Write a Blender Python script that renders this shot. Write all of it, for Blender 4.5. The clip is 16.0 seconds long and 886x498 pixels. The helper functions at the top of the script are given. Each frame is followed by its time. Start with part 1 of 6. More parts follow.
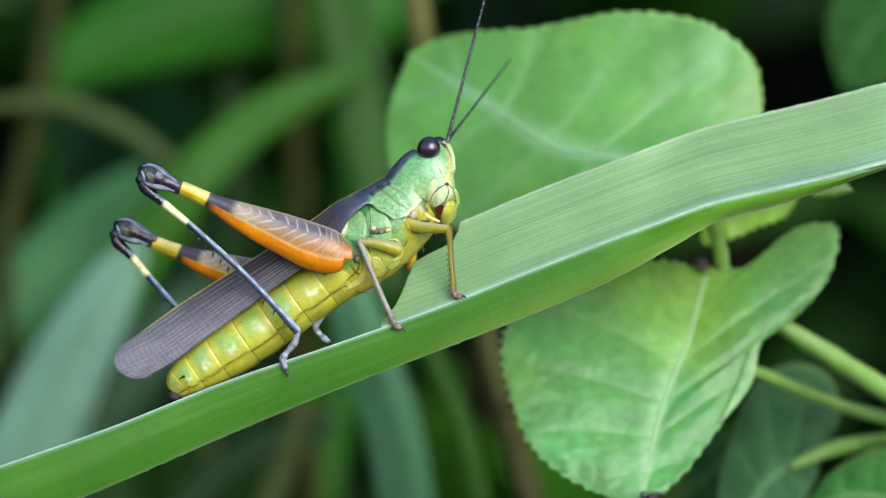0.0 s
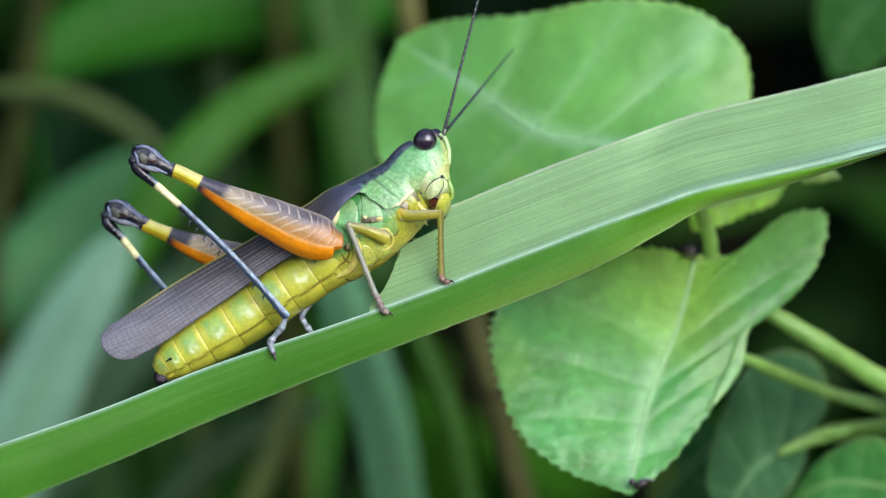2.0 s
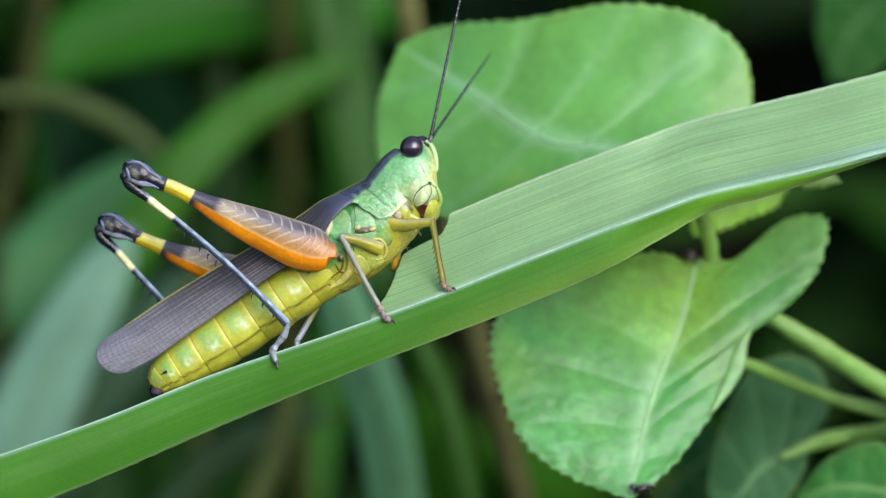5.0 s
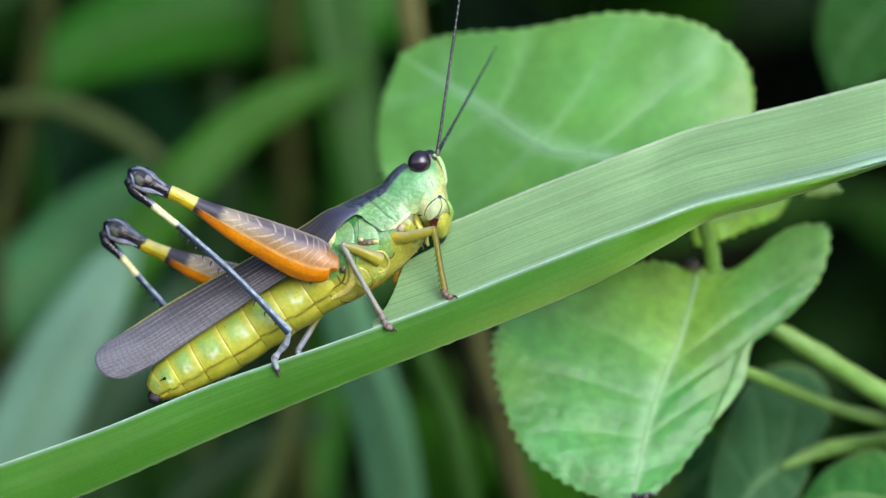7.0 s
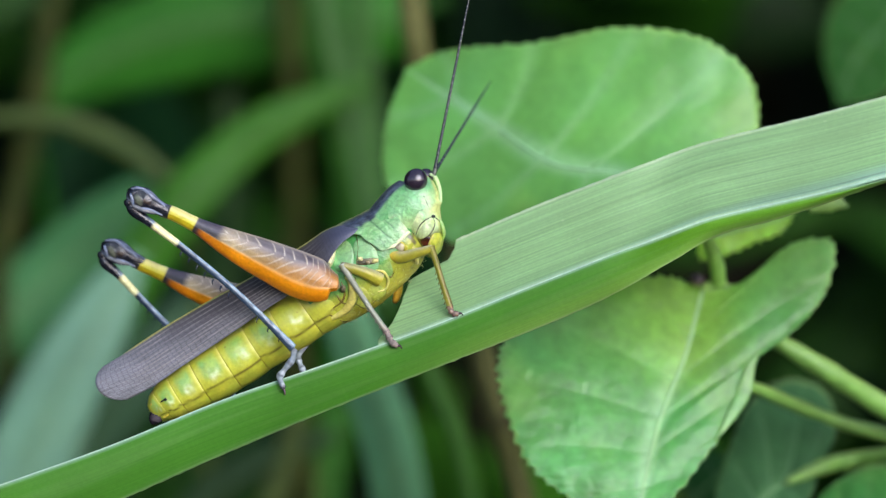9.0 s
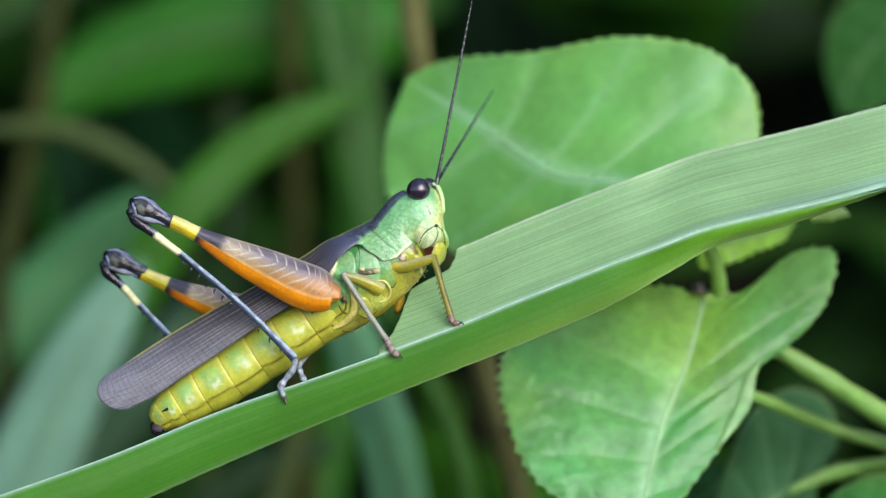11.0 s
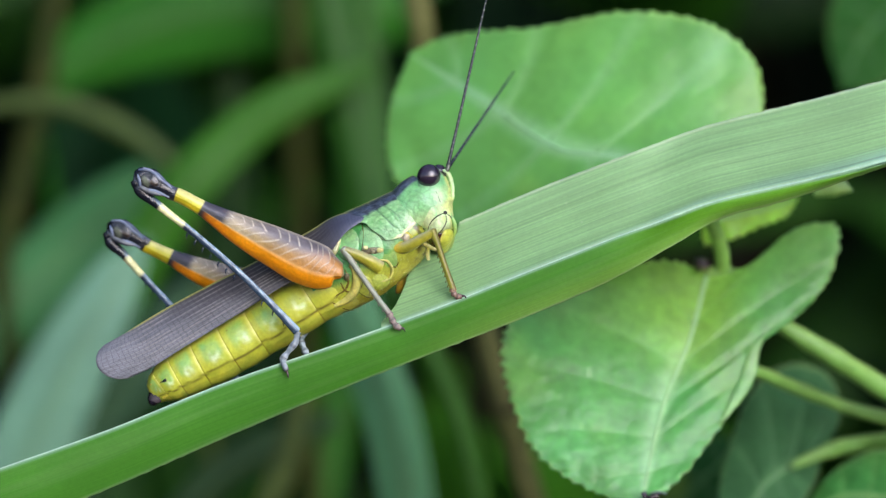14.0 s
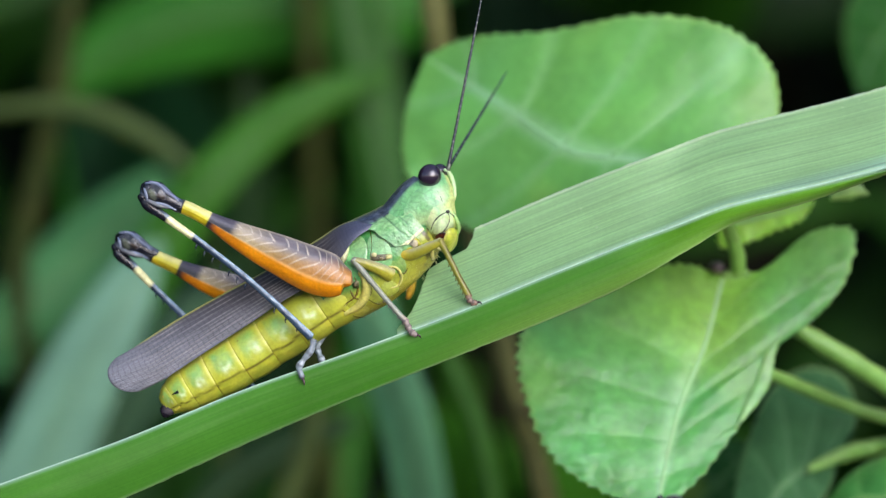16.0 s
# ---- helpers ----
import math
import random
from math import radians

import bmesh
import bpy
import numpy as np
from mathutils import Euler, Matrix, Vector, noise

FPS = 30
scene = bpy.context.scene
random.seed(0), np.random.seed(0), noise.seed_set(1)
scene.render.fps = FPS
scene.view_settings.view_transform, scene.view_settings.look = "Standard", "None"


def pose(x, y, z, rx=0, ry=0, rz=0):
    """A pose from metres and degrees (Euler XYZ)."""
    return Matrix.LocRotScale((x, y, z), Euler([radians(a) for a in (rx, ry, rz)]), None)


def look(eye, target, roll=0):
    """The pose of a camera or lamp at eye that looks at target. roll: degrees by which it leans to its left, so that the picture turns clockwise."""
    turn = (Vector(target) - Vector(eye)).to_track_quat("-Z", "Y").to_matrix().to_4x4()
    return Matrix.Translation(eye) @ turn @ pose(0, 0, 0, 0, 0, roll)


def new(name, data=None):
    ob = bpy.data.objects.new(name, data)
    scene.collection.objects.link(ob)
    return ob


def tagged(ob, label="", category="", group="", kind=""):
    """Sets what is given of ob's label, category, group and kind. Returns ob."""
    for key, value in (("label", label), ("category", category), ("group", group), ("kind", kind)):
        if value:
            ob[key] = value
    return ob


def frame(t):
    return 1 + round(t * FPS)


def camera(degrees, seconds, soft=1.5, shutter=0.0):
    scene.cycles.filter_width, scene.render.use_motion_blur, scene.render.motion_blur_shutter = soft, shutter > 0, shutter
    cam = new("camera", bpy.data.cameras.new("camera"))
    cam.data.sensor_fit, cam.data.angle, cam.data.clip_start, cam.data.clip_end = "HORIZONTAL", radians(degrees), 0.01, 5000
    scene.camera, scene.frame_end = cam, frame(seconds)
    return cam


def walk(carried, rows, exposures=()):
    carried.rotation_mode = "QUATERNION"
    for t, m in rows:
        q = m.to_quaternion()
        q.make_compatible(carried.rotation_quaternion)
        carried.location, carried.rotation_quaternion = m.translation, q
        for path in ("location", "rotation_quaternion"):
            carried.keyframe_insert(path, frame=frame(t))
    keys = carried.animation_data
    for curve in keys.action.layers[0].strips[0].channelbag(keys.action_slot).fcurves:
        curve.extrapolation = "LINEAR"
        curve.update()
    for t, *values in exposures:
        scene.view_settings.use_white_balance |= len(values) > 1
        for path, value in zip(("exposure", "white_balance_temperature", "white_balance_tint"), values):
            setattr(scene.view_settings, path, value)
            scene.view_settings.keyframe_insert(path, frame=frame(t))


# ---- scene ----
# A grasshopper feeds on a folded grass blade before a thicket. Plan in millimetres:
# x to the right, y away from the camera, z up from a point LIFT metres over the ground.
MM, LIFT = 0.001, 0.6
REACH = 0.279          # camera to subject
LENS = 16.0

cam = camera(LENS, 16.0, soft=1.35)
cam.data.dof.use_dof = True
cam.data.dof.focus_distance = REACH - 0.001
cam.data.dof.aperture_fstop = 16.5
cam.data.dof.aperture_blades = 0


def aim(pan, tilt):
    """The camera's pose: it stands at one place and turns, in degrees to its left and up."""
    return pose(0, -REACH, LIFT, 90 + tilt, 0, pan)


walk(cam, [
    (0, aim(0.0000, 0.0000)),
    (0.5, aim(-0.0472, -0.0627)),
    (1, aim(-0.1099, -0.1726)),
    (1.5, aim(-0.1571, -0.1726)),
    (2, aim(-0.2044, -0.2362)),
    (2.5, aim(-0.2670, -0.2989)),
    (3, aim(-0.3307, -0.3461)),
    (3.5, aim(-0.3143, -0.2835)),
    (6, aim(-0.1417, -0.0627)),
    (6.5, aim(-0.1571, 0.0000)),
    (7, aim(-0.1571, 0.0154)),
    (7.5, aim(-0.1571, 0.0945)),
    (8, aim(-0.1571, 0.1263)),
    (8.5, aim(-0.1099, 0.2044)),
    (9, aim(-0.0627, 0.2835)),
    (9.5, aim(-0.0318, 0.3626)),
    (12, aim(-0.0781, 0.4560)),
    (12.5, aim(-0.1099, 0.2681)),
    (13, aim(-0.0945, 0.1582)),
    (13.5, aim(-0.0627, 0.0637)),
    (14, aim(0.0154, 0.0000)),
    (14.5, aim(0.0945, -0.0935)),
    (15, aim(0.1890, -0.1263)),
    (15.5, aim(0.2352, -0.0472)),
    (16, aim(0.2989, 0.0627)),
])

# ---- light: soft daylight from an overcast sky ----
world = bpy.data.worlds.new("sky")
scene.world = world
world.use_nodes = True
sky = world.node_tree.nodes.new("ShaderNodeTexSky")
sky.sky_type = "NISHITA"
sky.sun_disc = False
sky.sun_elevation, sky.sun_rotation = radians(23), radians(152)
sky.air_density, sky.dust_density = 1.0, 2.0
back = world.node_tree.nodes["Background"]
back.inputs["Strength"].default_value = 0.15
world.node_tree.links.new(sky.outputs[0], back.inputs["Color"])
sun = new("sun", bpy.data.lights.new("sun", "SUN"))
sun.data.energy, sun.data.angle, sun.data.color = 1.5, radians(46), (0.84, 0.93, 1.18)
sun.matrix_world = look((0.52, -1.0, 0.45), (0, 0, 0))
scene.view_settings.exposure = 0.5
scene.view_settings.use_white_balance = True
scene.view_settings.white_balance_temperature, scene.view_settings.white_balance_tint = 6180, 14


# ---- small tools ----
def hexa(text):
    """A linear colour from a six-digit hex code."""
    out = []
    for i in (0, 2, 4):
        c = int(text[i:i + 2], 16) / 255
        out.append(c / 12.92 if c <= 0.04045 else ((c + 0.055) / 1.055) ** 2.4)
    return tuple(out)


def mix(a, b, f):
    f = min(1.0, max(0.0, f))
    return tuple(p + (q - p) * f for p, q in zip(a, b))


def ramp(x, lo, hi):
    f = min(1.0, max(0.0, (x - lo) / (hi - lo)))
    return f * f * (3 - 2 * f)


def spline(points, f):
    """A smooth curve through the points, at f from 0 to 1."""
    n = len(points) - 1
    i = min(int(f * n), n - 1)
    t = f * n - i
    p = [Vector(points[min(max(j, 0), n)]) for j in (i - 1, i, i + 1, i + 2)]
    if i == 0:
        p[0] = 2 * p[1] - p[2]
    if i == n - 1:
        p[3] = 2 * p[2] - p[1]
    return 0.5 * (2 * p[1] + (p[2] - p[0]) * t + (2 * p[0] - 5 * p[1] + 4 * p[2] - p[3]) * t * t
                  + (3 * p[1] - p[0] - 3 * p[2] + p[3]) * t ** 3)


ORIGIN = {}


def part(name, bm, material, parent=None, label="", origin=None):
    """Links a bmesh drawn in plan millimetres as one object, under a thing or part if one is given."""
    if origin is None:
        origin = ORIGIN[parent.name] if parent else sum((v.co for v in bm.verts), Vector()) / len(bm.verts)
    origin = Vector(origin)
    for v in bm.verts:
        v.co = (v.co - origin) * MM
    for f in bm.faces:
        f.smooth = True
    data = bpy.data.meshes.new(name)
    bm.to_mesh(data)
    bm.free()
    data.materials.append(material)
    ob = new(name, data)
    place(ob, origin, parent)
    return tagged(ob, label)


def place(ob, origin, parent=None):
    ORIGIN[ob.name] = Vector(origin)
    if parent:
        ob.parent = parent
        ob.location = (Vector(origin) - ORIGIN[parent.name]) * MM
    else:
        ob.location = Vector(origin) * MM + Vector((0, 0, LIFT))
    return ob


def empty(name, origin):
    return place(new(name), origin)


def blank():
    bm = bmesh.new()
    bm.verts.layers.float_color.new("tint")
    bm.loops.layers.uv.new("UVMap")
    return bm


def skin(bm, grid, tints, closed, uvs=None):
    """Faces over a grid of points; closed: each row is a ring."""
    lay, uvl = bm.verts.layers.float_color["tint"], bm.loops.layers.uv["UVMap"]
    rows = []
    for r, row in enumerate(grid):
        made = []
        for c, p in enumerate(row):
            v = bm.verts.new(p)
            v[lay] = (*tints[r][c], 1)
            made.append(v)
        rows.append(made)
    n = len(grid[0])
    for r in range(len(grid) - 1):
        for c in range(n if closed else n - 1):
            d = (c + 1) % n
            f = bm.faces.new((rows[r][c], rows[r][d], rows[r + 1][d], rows[r + 1][c]))
            if uvs:
                for loop, (i, j) in zip(f.loops, ((r, c), (r, d), (r + 1, d), (r + 1, c))):
                    loop[uvl].uv = uvs[i][j]
    return rows


WHITE = (0.8, 0.8, 0.8)


def frame_of(t):
    """Two directions across a limb that runs along t: towards the camera, and upright."""
    b = Vector((0, -1, 0))
    b = b - t * b.dot(t)
    b = b.normalized() if b.length > 1e-3 else Vector((1, 0, 0))
    return b, b.cross(t)


SAMPLES = {}


def near_side(bodies, p, lift=0.0, soft=0.0):
    """The point of the side plan p, laid on the near face of the bodies (each a path with radii); soft fills their creases."""
    best, all_ = None, []
    for path, radii in bodies:
        key = (tuple(path[0]), tuple(path[-1]), radii[0])
        if key not in SAMPLES:
            rr = [(a, b, 0) for a, b in radii]
            SAMPLES[key] = [(spline(path, i / 80), spline(rr, i / 80)) for i in range(81)]
        c, r = min(SAMPLES[key], key=lambda q: (q[0].x - p[0]) ** 2 + (q[0].z - p[2]) ** 2)
        d = math.hypot(p[0] - c.x, p[2] - c.z) / r.x
        y = c.y - r.y * math.sqrt(max(0.0, 1 - d * d))
        all_.append(y)
        if best is None or y < best:
            best = y
    if soft:
        best -= soft * math.log(sum(math.exp((best - y) / soft) for y in all_))
    return Vector((p[0], best - lift, p[2]))


def plate(bodies, centre, half, turn, rise, tint, square=2.6, soft=0.0):
    """A low domed plate on the near face of the bodies. tint(r, a): colour by the way from its middle and the angle."""
    bm = blank()
    ca, sa = math.cos(radians(turn)), math.sin(radians(turn))
    grid, tints = [], []
    for i in range(10):
        r = 0.04 + 0.96 * i / 9
        row, cols = [], []
        for j in range(32):
            f = 2 * math.pi * j / 32
            x = math.copysign(abs(math.cos(f)) ** (2 / square), math.cos(f)) * half[0] * r
            z = math.copysign(abs(math.sin(f)) ** (2 / square), math.sin(f)) * half[1] * r
            q = (centre[0] + x * ca + z * sa, 0, centre[2] - x * sa + z * ca)
            row.append(near_side(bodies, q, rise * (1 - r ** 4) - 0.05 * (r > 0.97), soft * (1 - r ** 6)))
            cols.append(tint(r, math.degrees(f)))
        grid.append(row), tints.append(cols)
    rows = skin(bm, grid, tints, True)
    bm.faces.new(rows[0])
    bmesh.ops.recalc_face_normals(bm, faces=bm.faces[:])
    return bm


def ridge(bodies, pts, r, colour, sink=0.3):
    """A thin seam or fold that follows the near face of the bodies."""
    line = [spline(pts, i / 11) for i in range(12)]
    return tube([near_side(bodies, q, r * (1 - sink) - 0.02) for q in line], [r * 0.5, r, r, r * 0.5], lambda u, a: colour, 24, 8)


def tube(path, radii, tint=None, rings=24, n=16, shape=None, bm=None, ends=True, arc=None, power=1.0, slide=None):
    """A limb through the path with radii (in the upright plane, towards the side). tint(u, a) gives its colour at u along
    it and the angle a (0 up, 90 towards the camera); shape(u, a) scales the radius. arc: an open shell between two angles."""
    bm = bm or blank()
    radii = [r if isinstance(r, tuple) else (r, r) for r in radii]
    rr = [(a, b, 0) for a, b in radii]
    cs = [spline(path, i / (rings - 1)) for i in range(rings)]
    tans = [(cs[min(i + 1, rings - 1)] - cs[max(i - 1, 0)]).normalized() for i in range(rings)]
    flip = -1 if sum(frame_of(t)[1].z for t in tans) < 0 else 1
    grid, tints, uvs = [], [], []
    steps = n if arc is None else n + 1
    for i in range(rings):
        row, cols, uv = [], [], []
        for j in range(steps):
            u = i / (rings - 1)
            ang = 2 * math.pi * j / n if arc is None else radians(arc[0] + (arc[1] - arc[0]) * j / n)
            deg = math.degrees(ang)
            c, t = cs[i], tans[i]
            if slide:
                u = slide(u, deg)
                c = spline(path, u)
                t = (spline(path, min(1, u + 0.02)) - spline(path, max(0, u - 0.02))).normalized()
            side, up = frame_of(t)
            a_, b_, _ = spline(rr, u) if len(rr) > 1 else rr[0]
            a_, b_ = max(a_, 0.01), max(b_, 0.01)
            k = shape(u, deg) if shape else 1.0
            ca, sa = math.cos(ang), math.sin(ang)
            ca, sa = math.copysign(abs(ca) ** power, ca), math.copysign(abs(sa) ** power, sa)
            row.append(c + up * (flip * a_ * k * ca) + side * (b_ * k * sa))
            cols.append(tint(u, deg) if tint else WHITE)
            uv.append((u, deg / 360))
        grid.append(row), tints.append(cols), uvs.append(uv)
    rows = skin(bm, grid, tints, arc is None, uvs)
    if ends and arc is None:
        lay = bm.verts.layers.float_color["tint"]
        for i, row in ((0, rows[0]), (rings - 1, rows[-1])):
            a_, b_, _ = spline(rr, i / (rings - 1))
            out = -tans[i] if i == 0 else tans[i]
            tip = bm.verts.new(cs[i] + out * 0.45 * min(max(a_, 0.01), max(b_, 0.01)))
            tip[lay] = row[0][lay]
            for j in range(n):
                pair = (row[j], row[(j + 1) % n])
                bm.faces.new((pair[1], pair[0], tip) if i == 0 else (pair[0], pair[1], tip))
    return bm


def ball(centre, radii, turn=0, tint=None, n=24, m=16):
    """An ellipsoid, turned clockwise in the upright plane."""
    bm = blank()
    rot = pose(0, 0, 0, 0, turn, 0).to_3x3()
    grid, tints = [], []
    for i in range(m + 1):
        th = math.pi * (0.02 + 0.96 * i / m)
        row = [Vector(centre) + rot @ Vector((radii[0] * math.sin(th) * math.cos(2 * math.pi * j / n),
                                              radii[1] * math.sin(th) * math.sin(2 * math.pi * j / n),
                                              radii[2] * math.cos(th))) for j in range(n)]
        grid.append(row)
        tints.append([tint(i / m, 360 * j / n) if tint else WHITE for j in range(n)])
    rows = skin(bm, grid, tints, True)
    bm.faces.new(rows[0])
    bm.faces.new(rows[-1][::-1])
    bmesh.ops.recalc_face_normals(bm, faces=bm.faces[:])
    return bm


def thicken(ob, mm, offset=0.0):
    mod = ob.modifiers.new("thickness", "SOLIDIFY")
    mod.thickness, mod.offset = mm * MM, offset
    return ob


# ---- materials ----
def surface(name, base=None, rough=0.4, spread=0.15, coarse=300.0, fine=2500.0, bump=0.1, depth=0.0001, through_light=0.0,
            coat=0.0, streak=None, veins=None, specular=0.5, flecks=None, waxy=0.0, warm=None, net=None):
    """A node material. base: a colour, or None for the mesh's own markings; spread: how far the tone varies; coarse and fine: the
    scales of the blotches and of the grain; streak: (along, across) scales of lines in the sheet's own coordinates."""
    m = bpy.data.materials.new(name)
    m.use_nodes = True
    t = m.node_tree
    N, L = t.nodes, t.links
    bsdf = N["Principled BSDF"]
    bsdf.inputs["Roughness"].default_value = rough
    bsdf.inputs["Specular IOR Level"].default_value = specular
    bsdf.inputs["Coat Weight"].default_value = coat
    bsdf.inputs["Coat Roughness"].default_value = 0.2
    co = N.new("ShaderNodeTexCoord")

    def tone(colour, factor, lo, hi, kind="MULTIPLY"):
        grey = N.new("ShaderNodeMapRange")
        grey.inputs["To Min"].default_value, grey.inputs["To Max"].default_value = lo, hi
        grey.inputs["From Min"].default_value, grey.inputs["From Max"].default_value = 0.3, 0.7
        L.new(factor, grey.inputs["Value"])
        mul = N.new("ShaderNodeVectorMath")
        mul.operation = "MULTIPLY"
        L.new(colour, mul.inputs[0])
        L.new(grey.outputs[0], mul.inputs[1])
        return mul.outputs[0]

    if base is None:
        att = N.new("ShaderNodeVertexColor")
        att.layer_name = "tint"
        colour = att.outputs["Color"]
    else:
        rgb = N.new("ShaderNodeRGB")
        rgb.outputs[0].default_value = (*base, 1)
        colour = rgb.outputs[0]
    big = N.new("ShaderNodeTexNoise")
    big.inputs["Scale"].default_value, big.inputs["Detail"].default_value = coarse, 4
    L.new(co.outputs["Object"], big.inputs["Vector"])
    small = N.new("ShaderNodeTexNoise")
    small.inputs["Scale"].default_value, small.inputs["Detail"].default_value = fine, 3
    L.new(co.outputs["Object"], small.inputs["Vector"])
    colour = tone(colour, big.outputs["Fac"], 1 - spread, 1 + spread)
    colour = tone(colour, small.outputs["Fac"], 1 - spread * 0.6, 1 + spread * 0.6)
    relief = small.outputs["Fac"]
    if streak:
        mp = N.new("ShaderNodeMapping")
        mp.inputs["Scale"].default_value = (streak[0], streak[1], 1)
        L.new(co.outputs["UV"], mp.inputs["Vector"])
        lines = N.new("ShaderNodeTexNoise")
        lines.inputs["Scale"].default_value, lines.inputs["Detail"].default_value = 1.0, 5
        lines.inputs["Roughness"].default_value = 0.65
        L.new(mp.outputs[0], lines.inputs["Vector"])
        colour = tone(colour, lines.outputs["Fac"], 1 - streak[2], 1 + streak[2])
        relief = lines.outputs["Fac"]
    if veins:
        # a net of thin veins: cells per unit along and across, width of the lines, darkness
        mp = N.new("ShaderNodeMapping")
        mp.inputs["Scale"].default_value = (veins[0], veins[1], 1)
        L.new(co.outputs["UV"], mp.inputs["Vector"])
        vo = N.new("ShaderNodeTexVoronoi")
        vo.voronoi_dimensions, vo.feature = "2D", "DISTANCE_TO_EDGE"
        vo.inputs["Scale"].default_value, vo.inputs["Randomness"].default_value = 1.0, 0.4
        L.new(mp.outputs[0], vo.inputs["Vector"])
        br = N.new("ShaderNodeMapRange")
        br.inputs["From Max"].default_value = veins[2]
        br.inputs["To Min"].default_value, br.inputs["To Max"].default_value = 1.0, 0.0
        L.new(vo.outputs["Distance"], br.inputs["Value"])
        mul = N.new("ShaderNodeMix")
        mul.data_type = "RGBA"
        mul.blend_type = "MULTIPLY"
        L.new(br.outputs[0], mul.inputs["Factor"])
        L.new(colour, mul.inputs["A"])
        mul.inputs["B"].default_value = (veins[3], veins[3], veins[3], 1)
        colour = mul.outputs["Result"]
    if flecks:
        # small pale or dark spots: scale, size, colour
        vo = N.new("ShaderNodeTexVoronoi")
        vo.inputs["Scale"].default_value = flecks[0]
        L.new(co.outputs["Object"], vo.inputs["Vector"])
        near = N.new("ShaderNodeMapRange")
        near.inputs["From Min"].default_value, near.inputs["From Max"].default_value = flecks[1] * 0.6, flecks[1]
        near.inputs["To Min"].default_value, near.inputs["To Max"].default_value = 0.6, 0.0
        L.new(vo.outputs["Distance"], near.inputs["Value"])
        mul = N.new("ShaderNodeMix")
        mul.data_type = "RGBA"
        L.new(near.outputs[0], mul.inputs["Factor"])
        L.new(colour, mul.inputs["A"])
        mul.inputs["B"].default_value = (*flecks[2], 1)
        colour = mul.outputs["Result"]
    if warm:
        # soft patches that lean to another colour: scale, colour, most
        patch = N.new("ShaderNodeTexNoise")
        patch.inputs["Scale"].default_value, patch.inputs["Detail"].default_value = warm[0], 3
        L.new(co.outputs["Object"], patch.inputs["Vector"])
        f = N.new("ShaderNodeMapRange")
        f.inputs["From Min"].default_value, f.inputs["From Max"].default_value = 0.42, 0.72
        f.inputs["To Max"].default_value = warm[2]
        L.new(patch.outputs["Fac"], f.inputs["Value"])
        mul = N.new("ShaderNodeMix")
        mul.data_type = "RGBA"
        mul.blend_type = "MULTIPLY" if len(warm) > 3 else "MIX"
        L.new(f.outputs[0], mul.inputs["Factor"])
        L.new(colour, mul.inputs["A"])
        mul.inputs["B"].default_value = (*warm[1], 1)
        colour = mul.outputs["Result"]
    if net:
        # a net of fine veins with quilted cells: cells per metre, tone of the lines
        vo = N.new("ShaderNodeTexVoronoi")
        vo.feature = "DISTANCE_TO_EDGE"
        vo.inputs["Scale"].default_value = net[0]
        bent = N.new("ShaderNodeVectorMath")
        bent.operation = "MULTIPLY_ADD"
        L.new(big.outputs["Color"], bent.inputs[0])
        bent.inputs[1].default_value = (0.0012, 0.0012, 0.0012)
        L.new(co.outputs["Object"], bent.inputs[2])
        L.new(bent.outputs[0], vo.inputs["Vector"])
        f = N.new("ShaderNodeMapRange")
        f.inputs["From Max"].default_value = 0.14
        f.inputs["To Min"].default_value, f.inputs["To Max"].default_value = net[1], 1.0
        L.new(vo.outputs["Distance"], f.inputs["Value"])
        mul = N.new("ShaderNodeVectorMath")
        mul.operation = "MULTIPLY"
        L.new(colour, mul.inputs[0])
        L.new(f.outputs[0], mul.inputs[1])
        colour = mul.outputs[0]
        add = N.new("ShaderNodeMath")
        add.operation = "MULTIPLY_ADD"
        L.new(vo.outputs["Distance"], add.inputs[0])
        add.inputs[1].default_value = net[2]
        L.new(relief, add.inputs[2])
        relief = add.outputs[0]
    L.new(colour, bsdf.inputs["Base Color"])
    if waxy:
        bsdf.inputs["Subsurface Weight"].default_value = waxy
        bsdf.inputs["Subsurface Radius"].default_value = (1.0, 0.7, 0.3)
        bsdf.inputs["Subsurface Scale"].default_value = 0.0005
    bp = N.new("ShaderNodeBump")
    bp.inputs["Strength"].default_value, bp.inputs["Distance"].default_value = bump, depth
    L.new(relief, bp.inputs["Height"])
    L.new(bp.outputs[0], bsdf.inputs["Normal"])
    if through_light:
        tr = N.new("ShaderNodeBsdfTranslucent")
        warm = N.new("ShaderNodeVectorMath")
        warm.operation = "MULTIPLY"
        warm.inputs[1].default_value = (1.1, 1.25, 0.45)
        L.new(colour, warm.inputs[0])
        L.new(warm.outputs[0], tr.inputs["Color"])
        mx = N.new("ShaderNodeMixShader")
        mx.inputs[0].default_value = through_light
        L.new(bsdf.outputs[0], mx.inputs[1])
        L.new(tr.outputs[0], mx.inputs[2])
        L.new(mx.outputs[0], N["Material Output"].inputs["Surface"])
    return m


